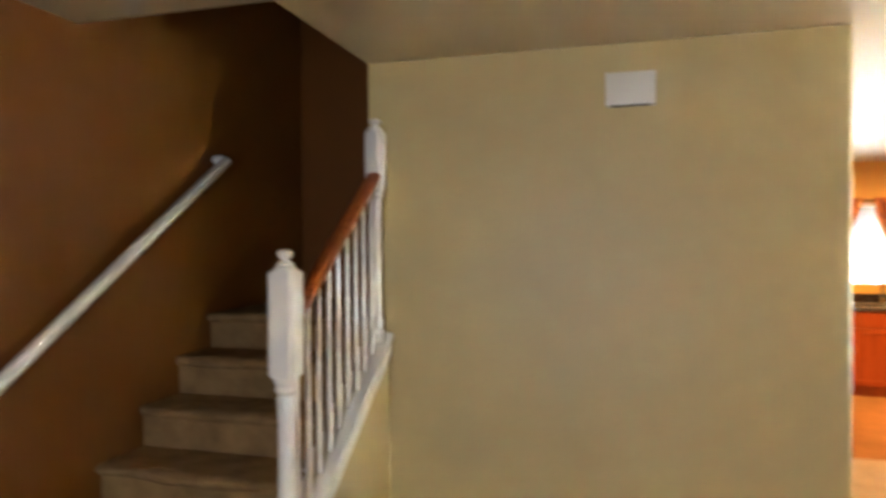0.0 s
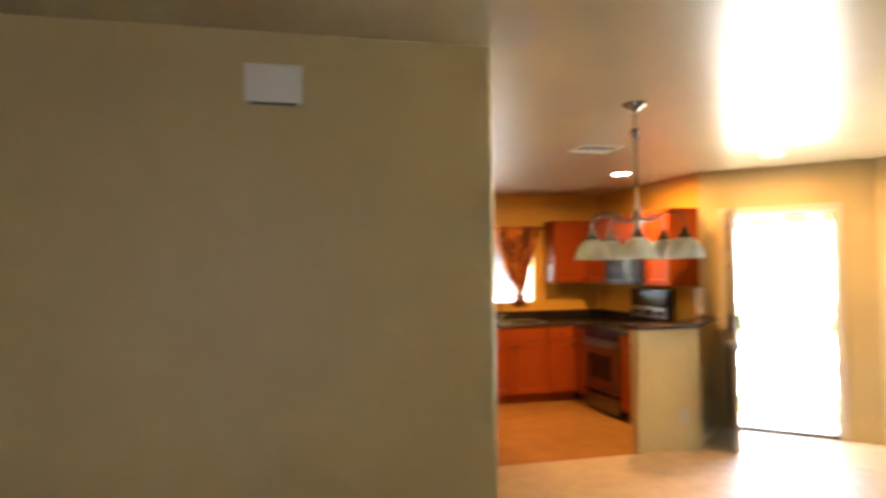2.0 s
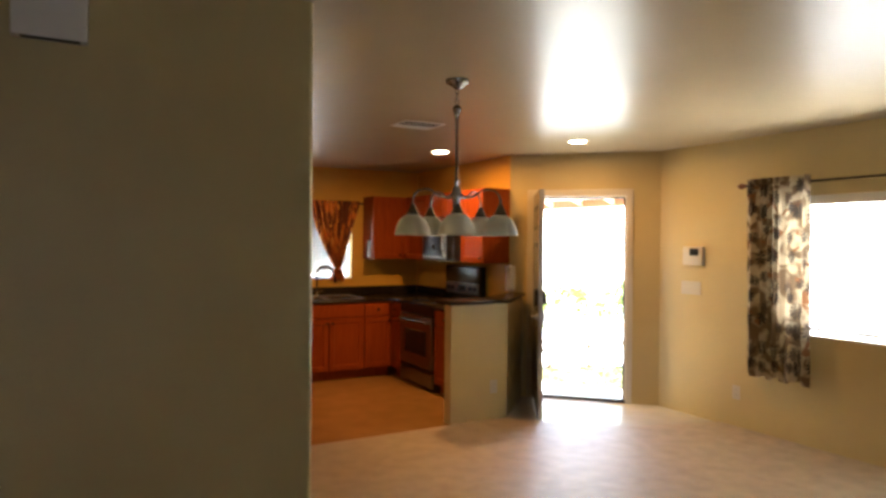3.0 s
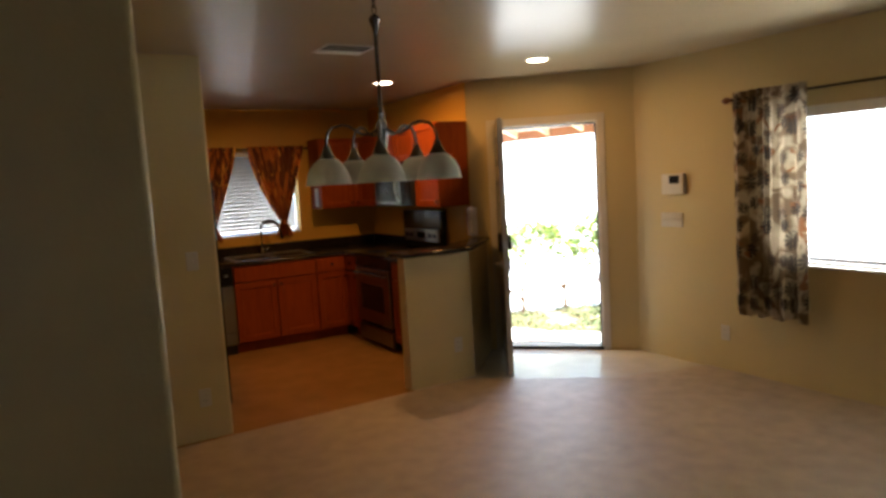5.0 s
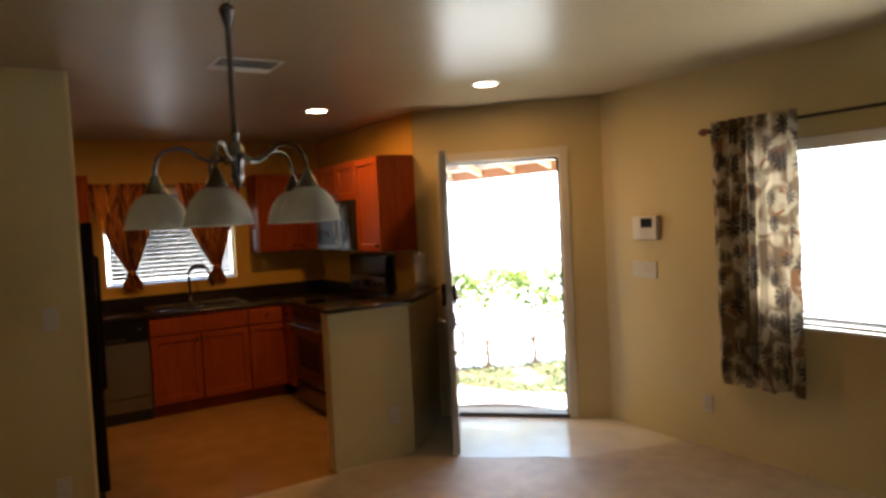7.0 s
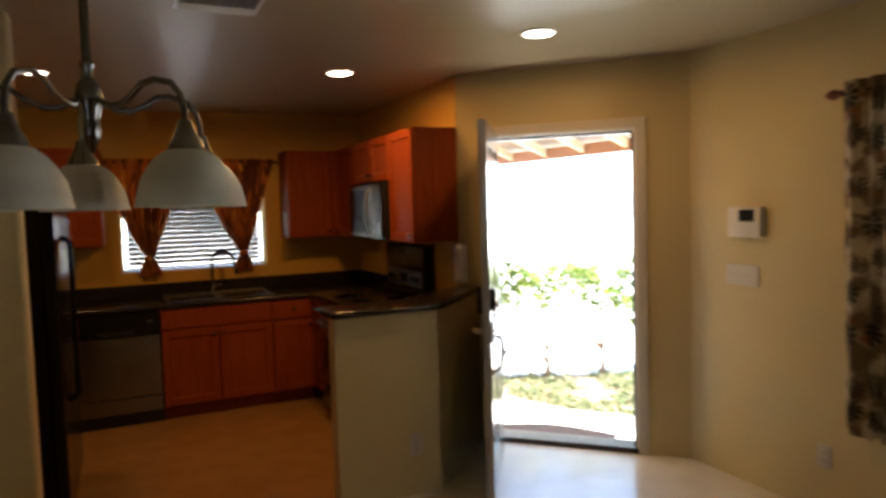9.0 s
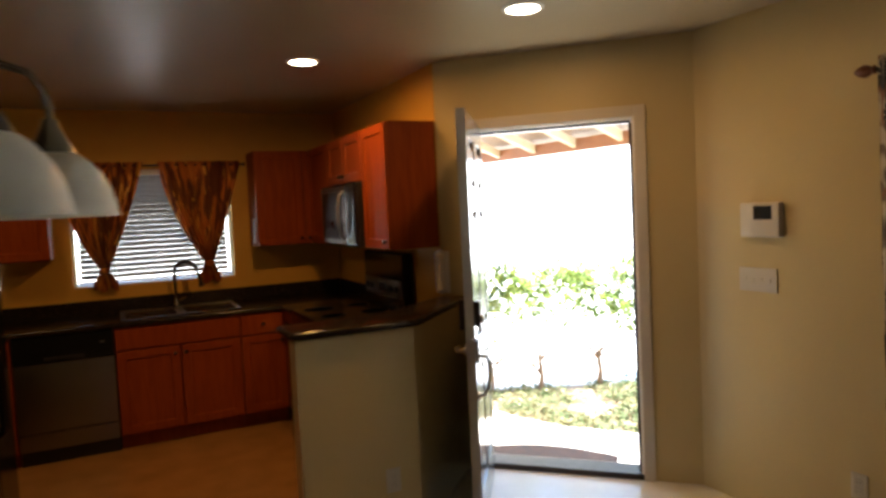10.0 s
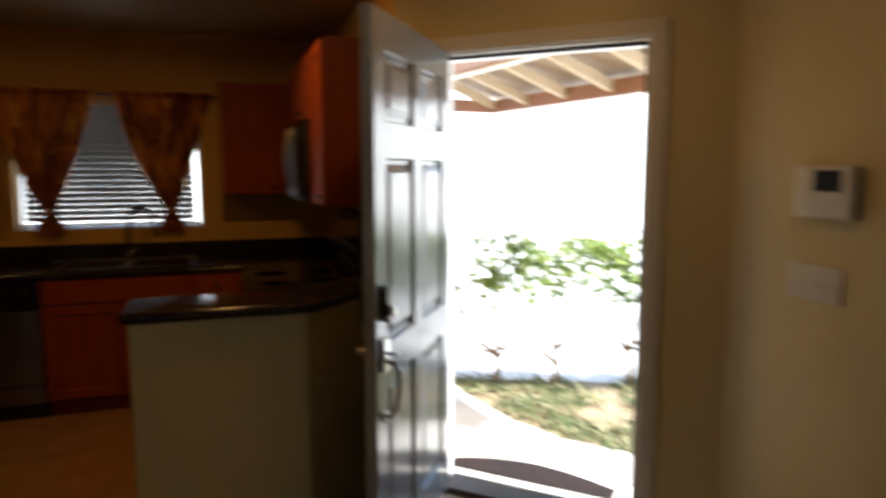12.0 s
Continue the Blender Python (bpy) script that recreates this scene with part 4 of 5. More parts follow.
def slat(w, tilt, depth=0.046):
    bm = bmesh.new()
    prof = [(-depth / 2, 0), (-depth / 4, 0.0025), (0, 0.0034), (depth / 4, 0.0025), (depth / 2, 0)]
    top = [[bm.verts.new((x, y, z + 0.001)) for y, z in prof] for x in (0, w)]
    low = [[bm.verts.new((x, y, z - 0.001)) for y, z in prof] for x in (0, w)]
    for i in range(4):
        bm.faces.new((top[0][i], top[0][i + 1], top[1][i + 1], top[1][i]))
        bm.faces.new((low[0][i + 1], low[0][i], low[1][i], low[1][i + 1]))
    for i in (0, 4):
        bm.faces.new((top[0][i], top[1][i], low[1][i], low[0][i]))
    return moved(bm, Matrix.Rotation(radians(tilt), 4, "X"))


def slats(parent, m0, w, z0, z1, step, tilt, mat):
    """A row of alike slats on one mesh, hung in the blind."""
    me, z = None, z0
    while z < z1:
        if me is None:
            ob = part("slat", slat(w, tilt), mat, parent)
            me = ob.data
        else:
            ob = new("slat", me)
            ob.parent = parent
            ob.matrix_parent_inverse = ROOT_INV[parent.name]
        ob.matrix_basis = m0 @ Matrix.Translation((0, 0, z)) @ Matrix.Rotation(radians(0.25 * math.sin(z * 37)), 4, "X")
        z += step


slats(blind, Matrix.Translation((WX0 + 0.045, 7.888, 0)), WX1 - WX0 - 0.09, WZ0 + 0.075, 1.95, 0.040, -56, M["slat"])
part("bottom_rail", boxes([(WX0 + 0.03, WX1 - 0.03, 7.876, 7.900, WZ0 + 0.030, WZ0 + 0.048)], 0.003), M["dust"], blind)
for lx in (4.80, 5.42):
    part("ladder_cord", tube([(lx, 7.862, WZ0 + 0.04), (lx, 7.862, 1.96)], 0.0015, 5), M["white"], blind)


def tied_curtain(x0, x1, xt, z_top, z_tie, z_low, y, folds, phase):
    """Cloth hung from a rod between x0 and x1 and gathered at (xt, z_tie), with a tail below."""
    bm = bmesh.new()
    nu, nv = 60, 44
    grid = []
    for j in range(nv + 1):
        z = z_top + (z_low - z_top) * j / nv
        if z > z_tie:
            s = (z_top - z) / (z_top - z_tie)
            k = s ** 1.6
            half = 0.030
            a, b = x0 + (xt - half - x0) * k, x1 + (xt + half - x1) * (s ** 1.15)
            amp = 0.016 + 0.012 * s
        else:
            s = (z_tie - z) / (z_tie - z_low)
            half = 0.030 + 0.055 * min(1.0, s * 1.6)
            a, b = xt - half, xt + half
            amp = 0.020
        row = []
        for i in range(nu + 1):
            u = i / nu
            x = a + (b - a) * u
            yy = y + amp * math.sin(2 * math.pi * folds * u + phase + 0.5 * math.sin(3 * z)) + 0.006 * math.sin(19 * u + 8 * z)
            zz = z + (0.012 * math.sin(11 * u + phase) if j == nv else 0.0)
            row.append(bm.verts.new((x, yy, zz)))
        grid.append(row)
    for j in range(nv):
        for i in range(nu):
            bm.faces.new((grid[j][i], grid[j][i + 1], grid[j + 1][i + 1], grid[j + 1][i]))
    return bm


rod = thing("curtain_rod", (5.1, 7.81, 2.05), "thin kitchen curtain rod above the window", "curtain rod")
part("bar", tube([(4.42, 7.81, 2.025), (5.80, 7.81, 2.025)], 0.007, 8), M["bronze"], rod, smooth=True)
for x in (4.425, 5.795):
    part("bracket", boxes([(x - 0.006, x + 0.006, 7.805, 7.859, 2.012, 2.038)]), M["bronze"], rod)
c1 = tied_curtain(4.405, 5.035, 4.72, 2.052, 1.235, 1.085, 7.80, 9, 0.3)
c2 = tied_curtain(5.14, 5.765, 5.475, 2.052, 1.235, 1.085, 7.80, 9, 1.7)
for bm, x in ((c1, 4.72), (c2, 5.475)):
    c = thing("kitchen_curtain", (x, 7.80, 1.085), "amber printed kitchen curtain gathered by a tie", "curtain", "kitchen curtains")
    part("panel", bm, M["kcurtain"], c, smooth=True)
    part("tie", turned([(0.030, 1.215), (0.036, 1.225), (0.036, 1.247), (0.030, 1.257)], 18, Matrix.Translation((x, 7.80, 0))), M["kcurtain"], c, smooth=True)


# ---------------------------------------------------------------- chandelier
CX, CY = 4.516, 3.348
ch = thing("chandelier", pose(CX, CY, 0), "brushed nickel chandelier with five frosted glass shades, unlit", "chandelier", local=True)
part("canopy", turned([(0.0, 2.400), (0.018, 2.402), (0.03, 2.415), (0.062, 2.432), (0.066, 2.4495)], 28), M["nickel"], ch, smooth=True)


def link(z, turn):
    pts = [(0.010 * math.cos(a), 0, z + 0.020 * math.sin(a)) for a in [i * math.pi / 6 for i in range(13)]]
    return moved(tube(pts, 0.0026, 6), Matrix.Rotation(turn, 4, "Z"))


for i, z in enumerate((2.388, 2.360, 2.332)):
    part("chain_link", link(z, i * math.pi / 2), M["nickel"], ch, smooth=True)
part("stem", turned([(0.005, 2.316), (0.020, 2.305), (0.026, 2.290), (0.014, 2.255), (0.009, 2.225), (0.009, 1.905), (0.015, 1.895), (0.012, 1.885), (0.012, 1.865)], 20), M["nickel"], ch, smooth=True)
part("hub", turned([(0.012, 1.868), (0.024, 1.850), (0.028, 1.825), (0.022, 1.795), (0.018, 1.775), (0.022, 1.760), (0.014, 1.735), (0.006, 1.715), (0.0, 1.712)], 24), M["nickel"], ch, smooth=True)
for k in range(5):
    arm_turn = Matrix.Rotation(radians(-119 + 72 * k), 4, "Z")
    line = [(0.028, 0, 1.822), (0.055, 0, 1.806), (0.085, 0, 1.806), (0.115, 0, 1.820), (0.145, 0, 1.842), (0.175, 0, 1.848), (0.218, 0, 1.838), (0.239, 0, 1.814), (0.248, 0, 1.785), (0.248, 0, 1.750)]
    arm = part("arm", moved(tube(line, 0.0065, 10), arm_turn), M["nickel"], ch, smooth=True)
    place = arm_turn @ Matrix.Translation((0.248, 0, -0.012))
    part("socket_cup", turned([(0.012, 1.775), (0.016, 1.760), (0.024, 1.742), (0.032, 1.728), (0.036, 1.715), (0.030, 1.713)], 20, place), M["nickel"], arm, smooth=True)
    prof = [(0.030, 1.719), (0.044, 1.713), (0.062, 1.700), (0.080, 1.678), (0.094, 1.650), (0.101, 1.622), (0.104, 1.606), (0.1065, 1.603), (0.1065, 1.598), (0.102, 1.600), (0.097, 1.622), (0.089, 1.650), (0.076, 1.675), (0.058, 1.696), (0.042, 1.708), (0.028, 1.714)]
    prof = [(0.92 * r, 1.609 + (z - 1.598) * 0.92) for r, z in prof]
    part("glass_shade", turned(prof, 36, place), M["shade"], arm, "frosted white glass bell shade", True)
    part("bulb", turned([(0.012, 1.712), (0.013, 1.695), (0.026, 1.668), (0.028, 1.650), (0.020, 1.632), (0.0, 1.626)], 16, place), M["shade"], arm, smooth=True)

# ---------------------------------------------------------------- ceiling fittings
for lx, ly in LAMPS:
    dl = thing("recessed_downlight", (lx, ly, CEIL), "white recessed ceiling downlight, lit", "downlight", "recessed downlights")
    part("trim_ring", turned([(0.075, CEIL - 0.0005), (0.094, CEIL - 0.0005), (0.094, CEIL - 0.006), (0.075, CEIL - 0.010), (0.075, CEIL - 0.0005)], 32, Matrix.Translation((lx, ly, 0))), M["white"], dl, smooth=True)
    part("lens", turned([(0.074, CEIL - 0.001), (0.074, CEIL - 0.004), (0.0, CEIL - 0.005)], 28, Matrix.Translation((lx, ly, 0))), M["bulb"], dl, "glowing warm lens")

vent = thing("ceiling_vent", (4.96, 4.70, CEIL), "white two-way ceiling air register with angled louvres", "vent")
vx0, vx1, vy0, vy1 = 4.79, 5.13, 4.56, 4.83
part("vent_frame", boxes([(vx0, vx1, vy0, vy0 + 0.018, CEIL - 0.005, CEIL - 0.0005), (vx0, vx1, vy1 - 0.018, vy1, CEIL - 0.005, CEIL - 0.0005), (vx0, vx0 + 0.018, vy0 + 0.018, vy1 - 0.018, CEIL - 0.005, CEIL - 0.0005), (vx1 - 0.018, vx1, vy0 + 0.018, vy1 - 0.018, CEIL - 0.005, CEIL - 0.0005)], 0.002), M["white"], vent)
# Flat black sheet under the solid ceiling, painted as the shade inside a duct.
part("backing", boxes([(vx0 + 0.018, vx1 - 0.018, vy0 + 0.018, vy1 - 0.018, CEIL - 0.002, CEIL - 0.0007)]), M["void"], vent)
for k in range(11):
    near = k < 7
    y = vy0 + 0.032 + 0.024 * k if near else vy0 + 0.196 + 0.0165 * (k - 7)
    half = 0.004 if near else 0.0085
    bm = moved(box(vx0 + 0.019, vx1 - 0.019, -half, half, -0.0006, 0.0006), Matrix.Translation((0, y, CEIL - (0.004 if near else 0.0075))) @ Matrix.Rotation(radians(8 if near else -32), 4, "X"))
    part("louvre", bm, M["white"], vent)

# ---------------------------------------------------------------- wall fittings
chime = thing("door_chime", (2.60, 2.60, 2.25), "white plastic door chime box high on the hall wall", "door chime")
part("cover", box(2.506, 2.712, 2.545, 2.5995, 2.174, 2.309, 0.008), M["white"], chime, smooth=True)
part("lower_slot", boxes([(2.530, 2.690, 2.548, 2.575, 2.1715, 2.1738)]), M["blackmat"], chime)
part("upper_lip", box(2.504, 2.714, 2.552, 2.599, 2.3095, 2.315, 0.002), M["white"], chime)


def wall_plate(name, m, w, h, label, gangs=0, group="wall plates"):
    """A face plate in its own frame: x across, -y outward, z up from its middle."""
    p = thing(name, m, label, "outlet" if not gangs else "switch", group, local=True)
    part("plate", box(-w / 2, w / 2, -0.007, -0.0005, -h / 2, h / 2, 0.003), M["plastic"], p)
    if gangs:
        for i in range(gangs):
            gx = (i - (gangs - 1) / 2) * 0.046
            part("rocker", moved(box(-0.0055, 0.0055, -0.012, -0.0072, -0.010, 0.010, 0.002), Matrix.Translation((gx, 0, 0)) @ Matrix.Rotation(radians(14 if i % 2 else -14), 4, "X")), M["plastic"], p)
    else:
        for z in (-0.02, 0.02):
            s = part("socket", box(-0.017, 0.017, -0.0085, -0.0072, z - 0.014, z + 0.014, 0.003), M["plastic"], p)
            part("slots", boxes([(-0.008, -0.006, -0.0092, -0.0086, z - 0.005, z + 0.005), (0.006, 0.008, -0.0092, -0.0086, z - 0.005, z + 0.005)]), M["blackmat"], s)
    return p


wall_plate("wall_outlet", pose(2.425, 2.60, 0.318), 0.072, 0.116, "white wall outlet low on the hall wall")
wall_plate("wall_outlet", pose(2.825, 2.60, 0.322), 0.072, 0.116, "white cable outlet low on the hall wall")
wall_plate("wall_outlet", pose(5.941, 5.11, 0.285), 0.072, 0.116, "white outlet low on the half wall")
wall_plate("wall_outlet", pose(4.00, 5.12, 0.28), 0.072, 0.116, "white outlet low on the dining wall")
wall_plate("wall_switch", pose(4.00, 5.12, 1.17), 0.072, 0.116, "white light switch on the dining wall", 1)
wall_plate("wall_outlet", pose(7.62, 3.905, 0.30, 0, 0, -90), 0.072, 0.116, "white outlet low beside the patterned curtain")
wall_plate("wall_outlet", pose(3.46, 4.30, 0.32, 0, 0, 90), 0.072, 0.116, "white outlet on the dining side wall")
wall_plate("wall_switch", pose(7.62, 4.390, 1.160, 0, 0, -90), 0.212, 0.116, "white four-gang switch plate below the thermostat", 4)

th = thing("thermostat", pose(7.62, 4.350, 1.37, 0, 0, -90), "white plastic wall thermostat with a dark display", "thermostat", local=True)
part("case", box(-0.115, 0.105, -0.032, -0.0005, 0.0, 0.165, 0.008), M["plastic"], th, smooth=True)
part("raised_half", box(-0.055, 0.104, -0.040, -0.0325, 0.004, 0.162, 0.004), M["plastic"], th)
part("display", boxes([(-0.030, 0.070, -0.0425, -0.0405, 0.085, 0.150)], 0.001), M["screen"], th, "dark liquid crystal display")


phone = thing("wall_telephone", DIAG @ pose(0.010, 0, 1.070), "white wall telephone above the bar top end", "telephone", local=True)
part("base", box(-0.045, 0.045, -0.022, -0.0005, 0.0, 0.255, 0.010), M["white"], phone, smooth=True)
part("handset", tube([(0, -0.030, 0.015), (0, -0.052, 0.03), (0, -0.046, 0.10), (0, -0.046, 0.16), (0, -0.052, 0.230), (0, -0.030, 0.248)], [0.024, 0.026, 0.019, 0.019, 0.026, 0.024], 12), M["white"], phone, smooth=True)
part("indicator", boxes([(-0.040, -0.030, -0.0235, -0.0225, 0.19, 0.20)]), M["porchwood"], phone)

note_bm = bmesh.new()
grid = [[note_bm.verts.new((5.8195 - 0.004 * math.sin(2.4 * v), 7.62 + 0.10 * u, 1.575 - 0.20 * v)) for u in (0, 1)] for v in [i / 6 for i in range(7)]]
for a, b in zip(grid, grid[1:]):
    note_bm.faces.new((a[0], a[1], b[1], b[0]))
bmesh.ops.solidify(note_bm, geom=note_bm.faces[:], thickness=0.0006)
tagged(mesh("paper_note", note_bm, M["white"]), "white paper note taped to the cabinet side", "note")

# ---------------------------------------------------------------- living room window
ew = thing("window_2", (7.69, 2.43, VZ0), "wide white living room window with a horizontal blind", "window", kind="structure")
ym = (VY0 + VY1) / 2
part("window_frame", boxes([(7.685, 7.745, VY0, VY0 + 0.045, VZ0, VZ1), (7.685, 7.745, VY1 - 0.045, VY1, VZ0, VZ1), (7.685, 7.745, VY0 + 0.045, VY1 - 0.045, VZ0, VZ0 + 0.045), (7.685, 7.745, VY0 + 0.045, VY1 - 0.045, VZ1 - 0.045, VZ1), (7.688, 7.742, ym - 0.02, ym + 0.02, VZ0 + 0.045, VZ1 - 0.045)], 0.002), M["white"], ew)
for y0, y1 in ((VY0 + 0.045, ym - 0.02), (ym + 0.02, VY1 - 0.045)):
    p = part("pane", boxes([(7.712, 7.717, y0, y1, VZ0 + 0.045, VZ1 - 0.045)]), M["glass"], ew)
    p.visible_shadow = False
part("window_sill", box(7.618, 7.684, VY0 + 0.001, VY1 - 0.001, VZ0 + 0.0005, VZ0 + 0.014, 0.003), M["white"], ew)
eb = thing("window_blind", (7.65, ym, VZ1), "white horizontal slat blind over the wide window", "blind")
part("head_rail", boxes([(7.615, 7.675, VY0 + 0.01, VY1 - 0.01, VZ1 - 0.075, VZ1 - 0.004)], 0.002), M["dust"], eb)
slats(eb, Matrix.Translation((7.652, VY0 + 0.015, 0)) @ Matrix.Rotation(radians(90), 4, "Z"), VY1 - VY0 - 0.03, VZ0 + 0.06, VZ1 - 0.07, 0.040, 48, M["dust"])
part("bottom_rail", boxes([(7.640, 7.664, VY0 + 0.015, VY1 - 0.015, VZ0 + 0.020, VZ0 + 0.038)], 0.003), M["dust"], eb)
for ly in (VY1 - 0.20, ym + 0.3, ym - 0.3, VY0 + 0.2):
    part("ladder_cord", tube([(7.627, ly, VZ0 + 0.03), (7.627, ly, VZ1 - 0.05)], 0.0015, 5), M["white"], eb)


def hung_curtain(y0, y1, z_top, z_low, x, folds):
    """Gathered cloth on a rod along y, with deep uneven folds and a wavy hem."""
    bm = bmesh.new()
    nu, nv = 110, 40
    grid = []
    for j in range(nv + 1):
        s = j / nv
        row = []
        for i in range(nu + 1):
            u = i / nu
            ph = 2 * math.pi * folds * (u + 0.045 * math.sin(9 * u + 1.3)) + 0.4 * math.sin(2.2 * s)
            amp = 0.028 * (0.75 + 0.4 * math.sin(7 * u + 2)) * (0.65 + 0.5 * s)
            y = y0 + (y1 - y0) * u + 0.010 * math.sin(2 * ph) * s + 0.012 * s * math.sin(5 * u)
            hem = 0.018 * math.sin(ph * 0.5 + 1) * (s > 0.97)
            row.append(bm.verts.new((x + amp * math.sin(ph) + 0.004 * math.sin(30 * s + 9 * u), y, z_top + (z_low - z_top) * s - hem)))
        grid.append(row)
    for j in range(nv):
        for i in range(nu):
            bm.faces.new((grid[j][i], grid[j][i + 1], grid[j + 1][i + 1], grid[j + 1][i]))
    return bm


rod = thing("curtain_rod", (7.545, 2.4, 2.04), "dark bronze curtain rod with pointed finials", "curtain rod")
part("bar", tube([(7.545, 1.10, 2.043), (7.545, 3.775, 2.043)], 0.010, 12), M["bronze"], rod, smooth=True)
for y, s in ((3.775, 1), (1.10, -1)):
    part("finial", turned([(0.010, 0), (0.018, 0.006), (0.012, 0.014), (0.022, 0.032), (0.026, 0.046), (0.018, 0.068), (0.006, 0.085), (0.0, 0.090)], 18, Matrix.Translation((7.545, y, 2.043)) @ Matrix.Rotation(radians(-90 * s), 4, "X")), M["finial"], rod, smooth=True)
for y in (3.74, 2.43, 1.15):
    part("bracket", tube([(7.619, y, 2.02), (7.57, y, 2.018), (7.545, y, 2.03)], 0.007, 8), M["bronze"], rod)
for y0, y1 in ((3.22, 3.762), (1.14, 1.65)):
    c = thing("leaf_print_curtain", (7.545, (y0 + y1) / 2, 0.49), "cream curtain printed with dark tropical leaves", "curtain", "living room curtains")
    part("panel", hung_curtain(y0, y1, 2.092, 0.495, 7.516, 7.5), M["lcurtain"], c, smooth=True)

# ---------------------------------------------------------------- window behind the walk
sw = thing("window_3", (2.2, -2.66, 0.55), "white sliding window in the living room", "window", kind="structure")
part("window_frame", boxes([(SX0, SX0 + 0.05, -2.70, -2.64, SZ0, SZ1), (SX1 - 0.05, SX1, -2.70, -2.64, SZ0, SZ1), (SX0 + 0.05, SX1 - 0.05, -2.70, -2.64, SZ0, SZ0 + 0.05), (SX0 + 0.05, SX1 - 0.05, -2.70, -2.64, SZ1 - 0.05, SZ1), ((SX0 + SX1) / 2 - 0.03, (SX0 + SX1) / 2 + 0.03, -2.70, -2.64, SZ0 + 0.05, SZ1 - 0.05)], 0.002), M["white"], sw)

# Unseen opaque screen, added to keep direct sun out of the south opening.
shade = thing("sun_blocker", (2.2, -2.62, SZ1), "unseen opaque white screen added in the window to block the sun", "shade")
part("cloth", boxes([(SX0 + 0.004, SX1 - 0.004, -2.632, -2.629, SZ0 + 0.004, SZ1 - 0.03)]), M["dust"], shade)
part("roller", tube([(SX0 + 0.004, -2.63, SZ1 - 0.022), (SX1 - 0.004, -2.63, SZ1 - 0.022)], 0.018, 12), M["dust"], shade, smooth=True)

# ---------------------------------------------------------------- outdoors
tagged(mesh("ground", prism([(-300, -300), (300, -300), (300, 300), (-300, 300)], -0.5, -0.16), M["concrete"]), "sunlit pale concrete ground", "ground", kind="structure")
BED = [(7.39, 7.58), (7.42, 7.10), (7.52, 6.52), (7.70, 6.12), (7.95, 5.86), (8.30, 5.40)]     # edge between path and bed
tagged(mesh("pavement", prism([(6.60, 5.95), (7.70, 4.90), (8.20, 5.15)] + BED[::-1] + [(7.35, 10.5), (6.30, 10.5), (6.35, 8.2), (6.60, 7.8)], -0.16, -0.075, 0.012), M["concrete"]), "pale concrete entry path outside the door", "path", kind="structure")
edge_bm = prism([(8.24, 5.36), (7.93, 5.845), (7.69, 6.10), (7.60, 6.12), (7.66, 5.80), (7.74, 5.50), (8.08, 5.26)], -0.0748, -0.070)
tagged(mesh("pavement_edge", edge_bm, M["slab"]), "weathered grey concrete slab beside the planting bed", "path", kind="structure")
bed_bm = prism([(x + 0.005, y) for x, y in BED] + [(11.5, 5.3), (11.5, 5.75)], -0.16, -0.10)
tagged(mesh("planting_bed", bed_bm, M["soil"]), "dry soil planting bed beside the path", "planting bed", kind="structure")
rng = random.Random(5)


def leaf_quads(bm, centre, size, n, spread, tilt=1.0):
    """n small folded leaves scattered round centre."""
    for _ in range(n):
        c = Vector(centre) + Vector((rng.gauss(0, spread[0]), rng.gauss(0, spread[1]), rng.gauss(0, spread[2])))
        s = size * rng.uniform(0.6, 1.3)
        q = Euler((rng.uniform(-tilt, tilt), rng.uniform(-tilt, tilt), rng.uniform(0, 6.283))).to_matrix()
        pts = [Vector(p) * s for p in ((-1, 0, 0), (-0.2, 0.36, 0.08), (1, 0, -0.1), (-0.2, -0.36, 0.08))]
        v = [bm.verts.new(c + q @ p) for p in pts]
        bm.faces.new((v[0], v[1], v[2]))
        bm.faces.new((v[0], v[2], v[3]))


def inside(x, y):
    """Whether a place lies on the bed's side of its edge."""
    for (x1, y1), (x0, y0) in zip(BED, BED[1:]):
        if y0 <= y <= y1:
            return x > x0 + (x1 - x0) * (y - y0) / (y1 - y0)
    return False


cover = bmesh.new()
for _ in range(1900):
    x, y = rng.uniform(7.4, 10.2), rng.uniform(5.4, 7.72)
    if inside(x - 0.06, y) and y < 7.40 - (x - 7.75) * 0.45 and noise.noise((x * 2.1, y * 2.1, 0)) > -0.26:
        leaf_quads(cover, (x, y, -0.088 + 0.018 * rng.random()), 0.028, 11, (0.06, 0.06, 0.010), 0.75)
tagged(mesh("groundcover", cover, M["cover"]), "low green groundcover with dry patches", "groundcover", kind="stuff")


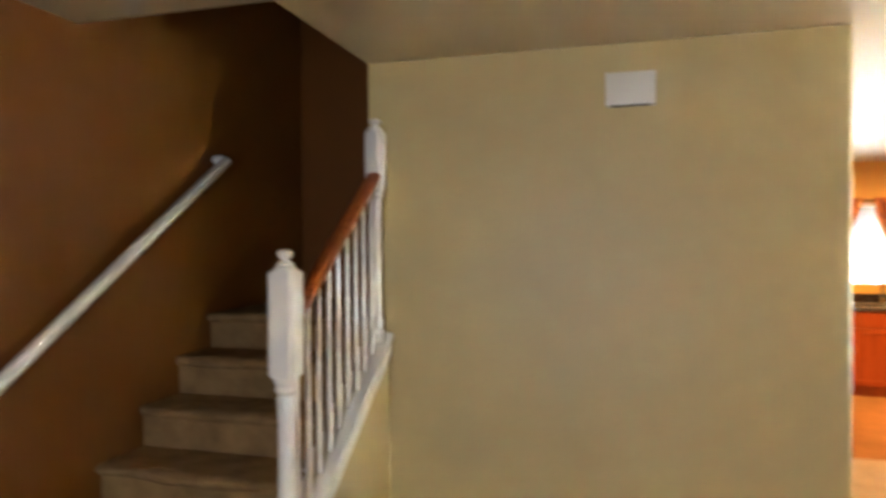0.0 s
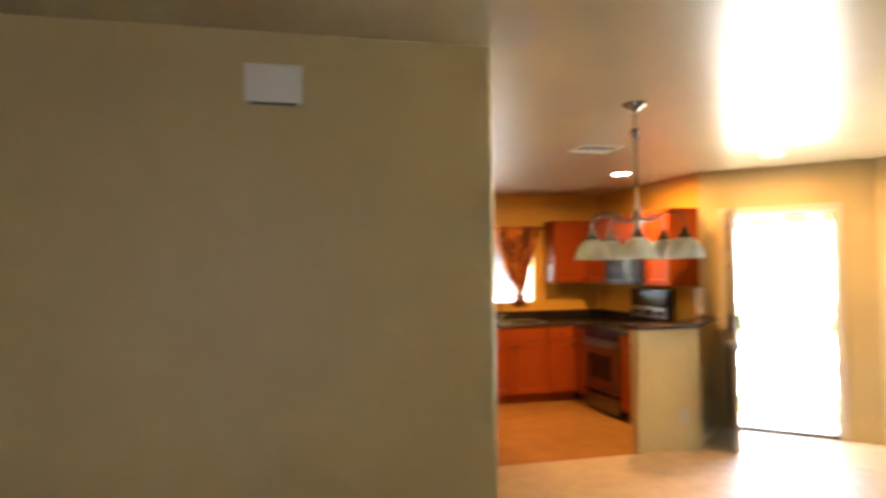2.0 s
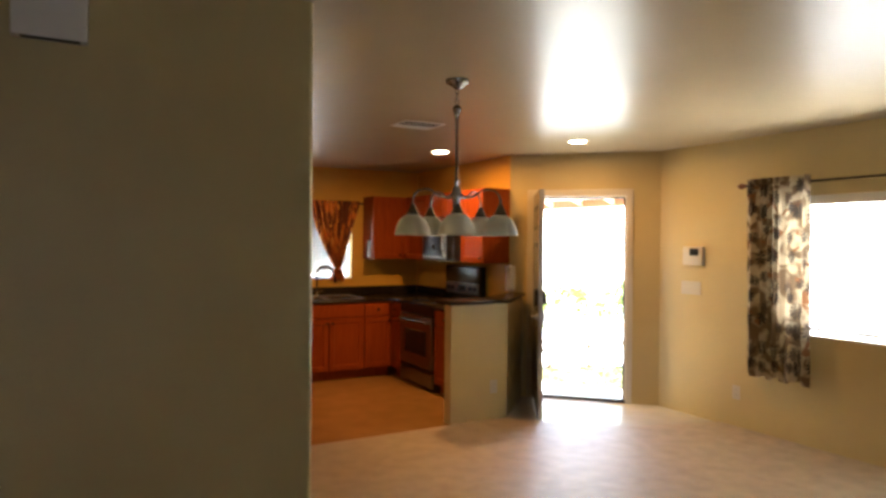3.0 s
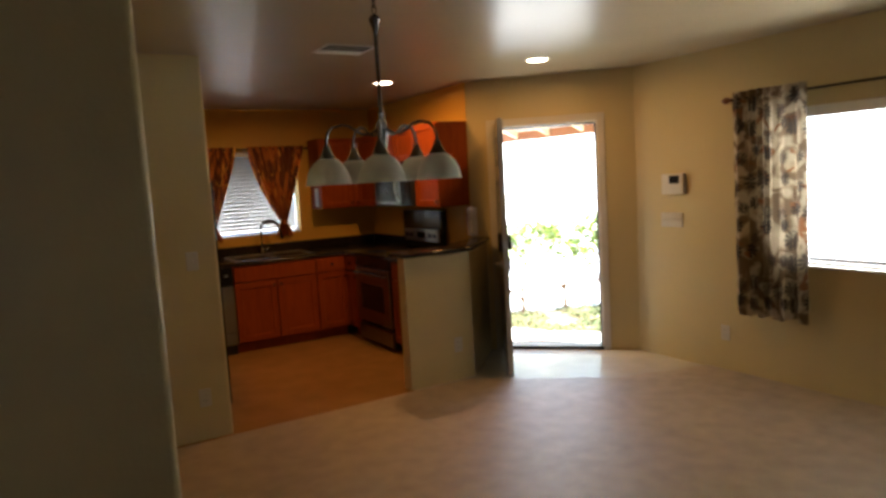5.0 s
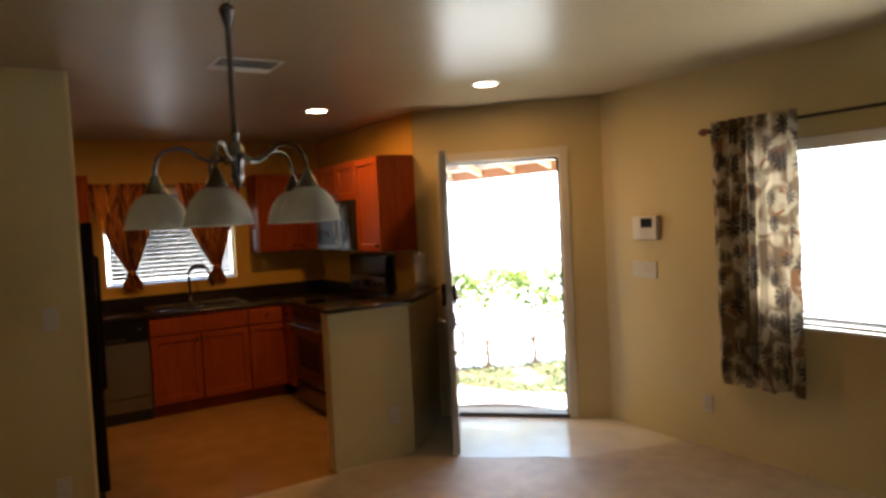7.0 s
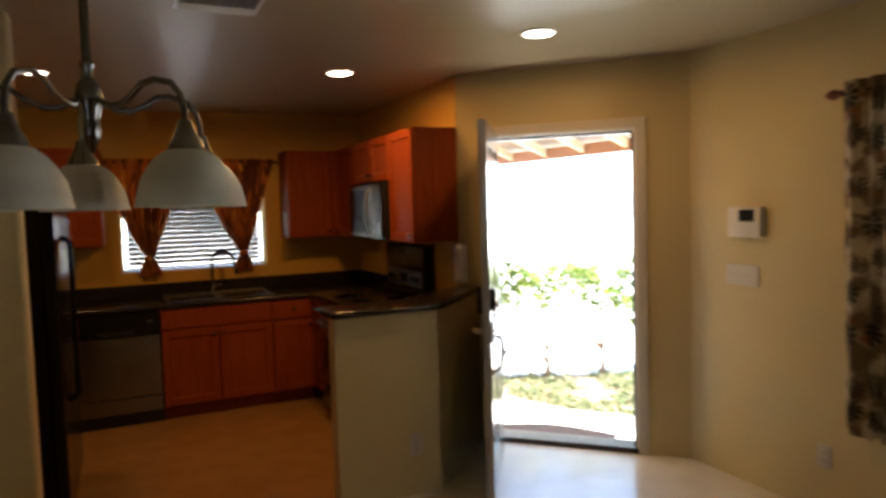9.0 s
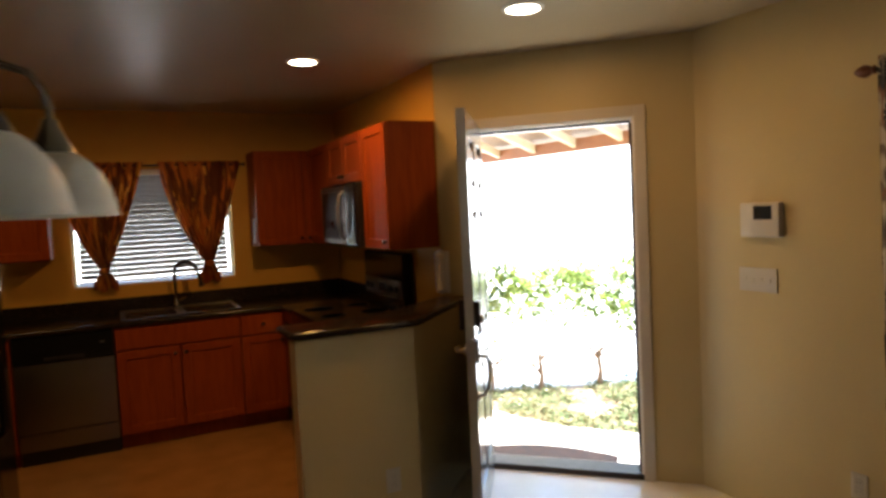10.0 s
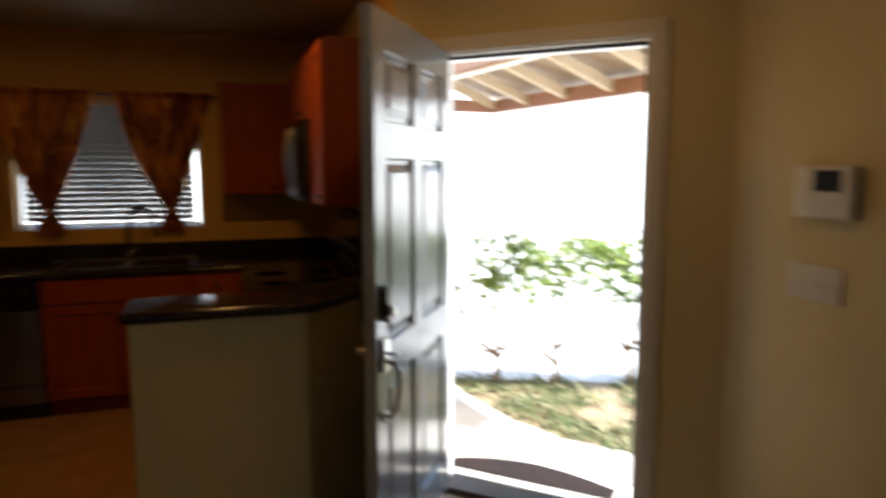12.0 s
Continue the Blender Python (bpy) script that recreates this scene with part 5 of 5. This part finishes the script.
def shrub(x, y, seed, crown_z, crown_h, wide):
    rng.seed(seed)
    s = thing("hedge_shrub", (x, y, -0.10), "leafy green hedge shrub with bare lower branches", "shrub", "hedge shrubs")
    bm = bmesh.new()
    tips = []
    tube([(x, y, -0.12), (x + 0.02, y, 0.05), (x + 0.01, y + 0.02, 0.22)], [0.028, 0.022, 0.018], 8, bm)
    for k in range(6):
        a = rng.uniform(0, 6.283)
        r = rng.uniform(0.2, 0.5) * wide
        z1 = crown_z - rng.uniform(0.05, 0.2)
        tip = (x + r * math.cos(a), y + 0.5 * r * math.sin(a), z1)
        tube([(x + 0.01, y + 0.02, rng.uniform(0.06, 0.22)), (x + 0.4 * r * math.cos(a), y + 0.2 * r * math.sin(a), 0.5 * z1), tip], [0.014, 0.010, 0.005], 6, bm)
        tips.append(tip)
    part("trunk", bm, M["bark"], s)
    lv = bmesh.new()
    for k in range(66):
        off = rng.uniform(-0.52, 0.52) * wide
        px, py = x + off, y - 0.45 * off + rng.uniform(-0.26, 0.26)
        pz = crown_z + crown_h * rng.random() * (0.92 + 0.08 * math.sin(px * 5.1))
        leaf_quads(lv, (px, py, pz), 0.052, 12 if seed > 11 else 7, (0.055, 0.05, 0.045), 0.8)
    for t in tips:
        leaf_quads(lv, t, 0.042, 14, (0.07, 0.06, 0.06), 0.9)
    part("crown", lv, M["leaf"], s)


for i, (x, y) in enumerate(((7.74, 7.30), (8.13, 7.09), (8.66, 6.93), (9.15, 6.72), (9.65, 6.55), (10.2, 6.35))):
    shrub(x, y, 11 + i, 0.55 + 0.03 * (i % 3), 0.42 + 0.05 * ((i * 2) % 3), 1.0)

# porch roof over the entry path
PORCH = pose(8.02, 8.20, 0, 0, 0, 8.53)      # y along the eave beam, x outward
porch = thing("porch_roof", PORCH, "salmon painted porch roof with exposed cream rafters", "porch roof", local=True)
part("eave_beam", box(0.0, 0.085, -2.90, 0.0, 2.0, 2.105, 0.005), M["porchwood"], porch)
part("return_beam", box(-0.545, -0.002, -0.085, 0.0, 2.0, 2.105, 0.005), M["porchwood"], porch)
part("ledger", box(-0.595, -0.55, -2.55, 0.5, 2.205, 2.310, 0.004), M["white"], porch, "white painted ledger")
part("ledger_strip", box(-0.625, -0.597, -2.55, 0.5, 2.203, 2.224, 0.003), M["white"], porch)


def sloped(y0, y1, ends):
    """A board between two lines of the roof's slope; ends: x, lower z and upper z at each end."""
    bm = bmesh.new()
    (xa, za, zb), (xb, zc, zd) = ends
    c = [bm.verts.new((x, y, z)) for y in (y0, y1) for x, z in ((xa, za), (xa, zb), (xb, zd), (xb, zc))]
    for q in ((0, 1, 2, 3), (7, 6, 5, 4), (0, 4, 5, 1), (1, 5, 6, 2), (2, 6, 7, 3), (3, 7, 4, 0)):
        bm.faces.new([c[k] for k in q])
    return bm


for i in range(6):
    y = -0.11 - i * 0.49
    part("rafter", sloped(y - 0.019, y + 0.019, ((-0.549, 2.225, 2.303), (-0.001, 2.030, 2.104))), M["porchrafter"], porch)
part("roof_deck", sloped(-2.90, 0.06, ((-0.549, 2.304, 2.325), (0.22, 2.106, 2.127))), M["porchdeck"], porch)
soffit = prism([(6.721, 5.99), (7.10, 5.62), (7.775, 5.70), (7.36, 8.66), (6.721, 8.66)], 2.226, 2.262)
part("soffit", moved(soffit, PORCH.inverted()), M["porchwood"], porch)

nb = thing("neighbour_building", (12, 24, -0.16), "pale stucco neighbouring building with small windows", "building")
part("wall", boxes([(-12, 40, 24, 30, -0.16, 6.2)]), M["stucco"], nb)
part("roof", prism([(-12.5, 23.4), (40.5, 23.4), (40.5, 30.5), (-12.5, 30.5)], 6.201, 6.45), M["stucco"], nb)
for i in range(9):
    for z0 in (0.9, 3.9):
        x = -2 + i * 4.2
        w = part("window", boxes([(x, x + 1.2, 23.965, 24.002, z0, z0 + 1.2)], 0.004), M["white"], nb)
        part("pane", boxes([(x + 0.07, x + 1.13, 23.955, 23.9645, z0 + 0.07, z0 + 1.13)]), M["glass"], w)

doormat = thing("doormat", DIAG @ pose(0.525, 0.41, -0.075), "brown coir doormat with an arched edge", "doormat", local=True)
mat_bm = bmesh.new()
rows = []
for i in range(25):
    u = i / 24
    x = -0.445 + 0.89 * u
    far = 0.105 + 0.11 * math.sin(math.pi * u ** 0.9)
    rows.append([(x, 0.0, 0.0005), (x, 0.0, 0.008), (x, far - 0.02, 0.014), (x, far, 0.008), (x, far, 0.0005)])
vs = [[mat_bm.verts.new(p) for p in r] for r in rows]
for a, b in zip(vs, vs[1:]):
    for i in range(5):
        mat_bm.faces.new((a[i], a[(i + 1) % 5], b[(i + 1) % 5], b[i]))
mat_bm.faces.new(vs[0])
mat_bm.faces.new(vs[-1][::-1])
part("mat_body", mat_bm, M["mat"], doormat, smooth=True)
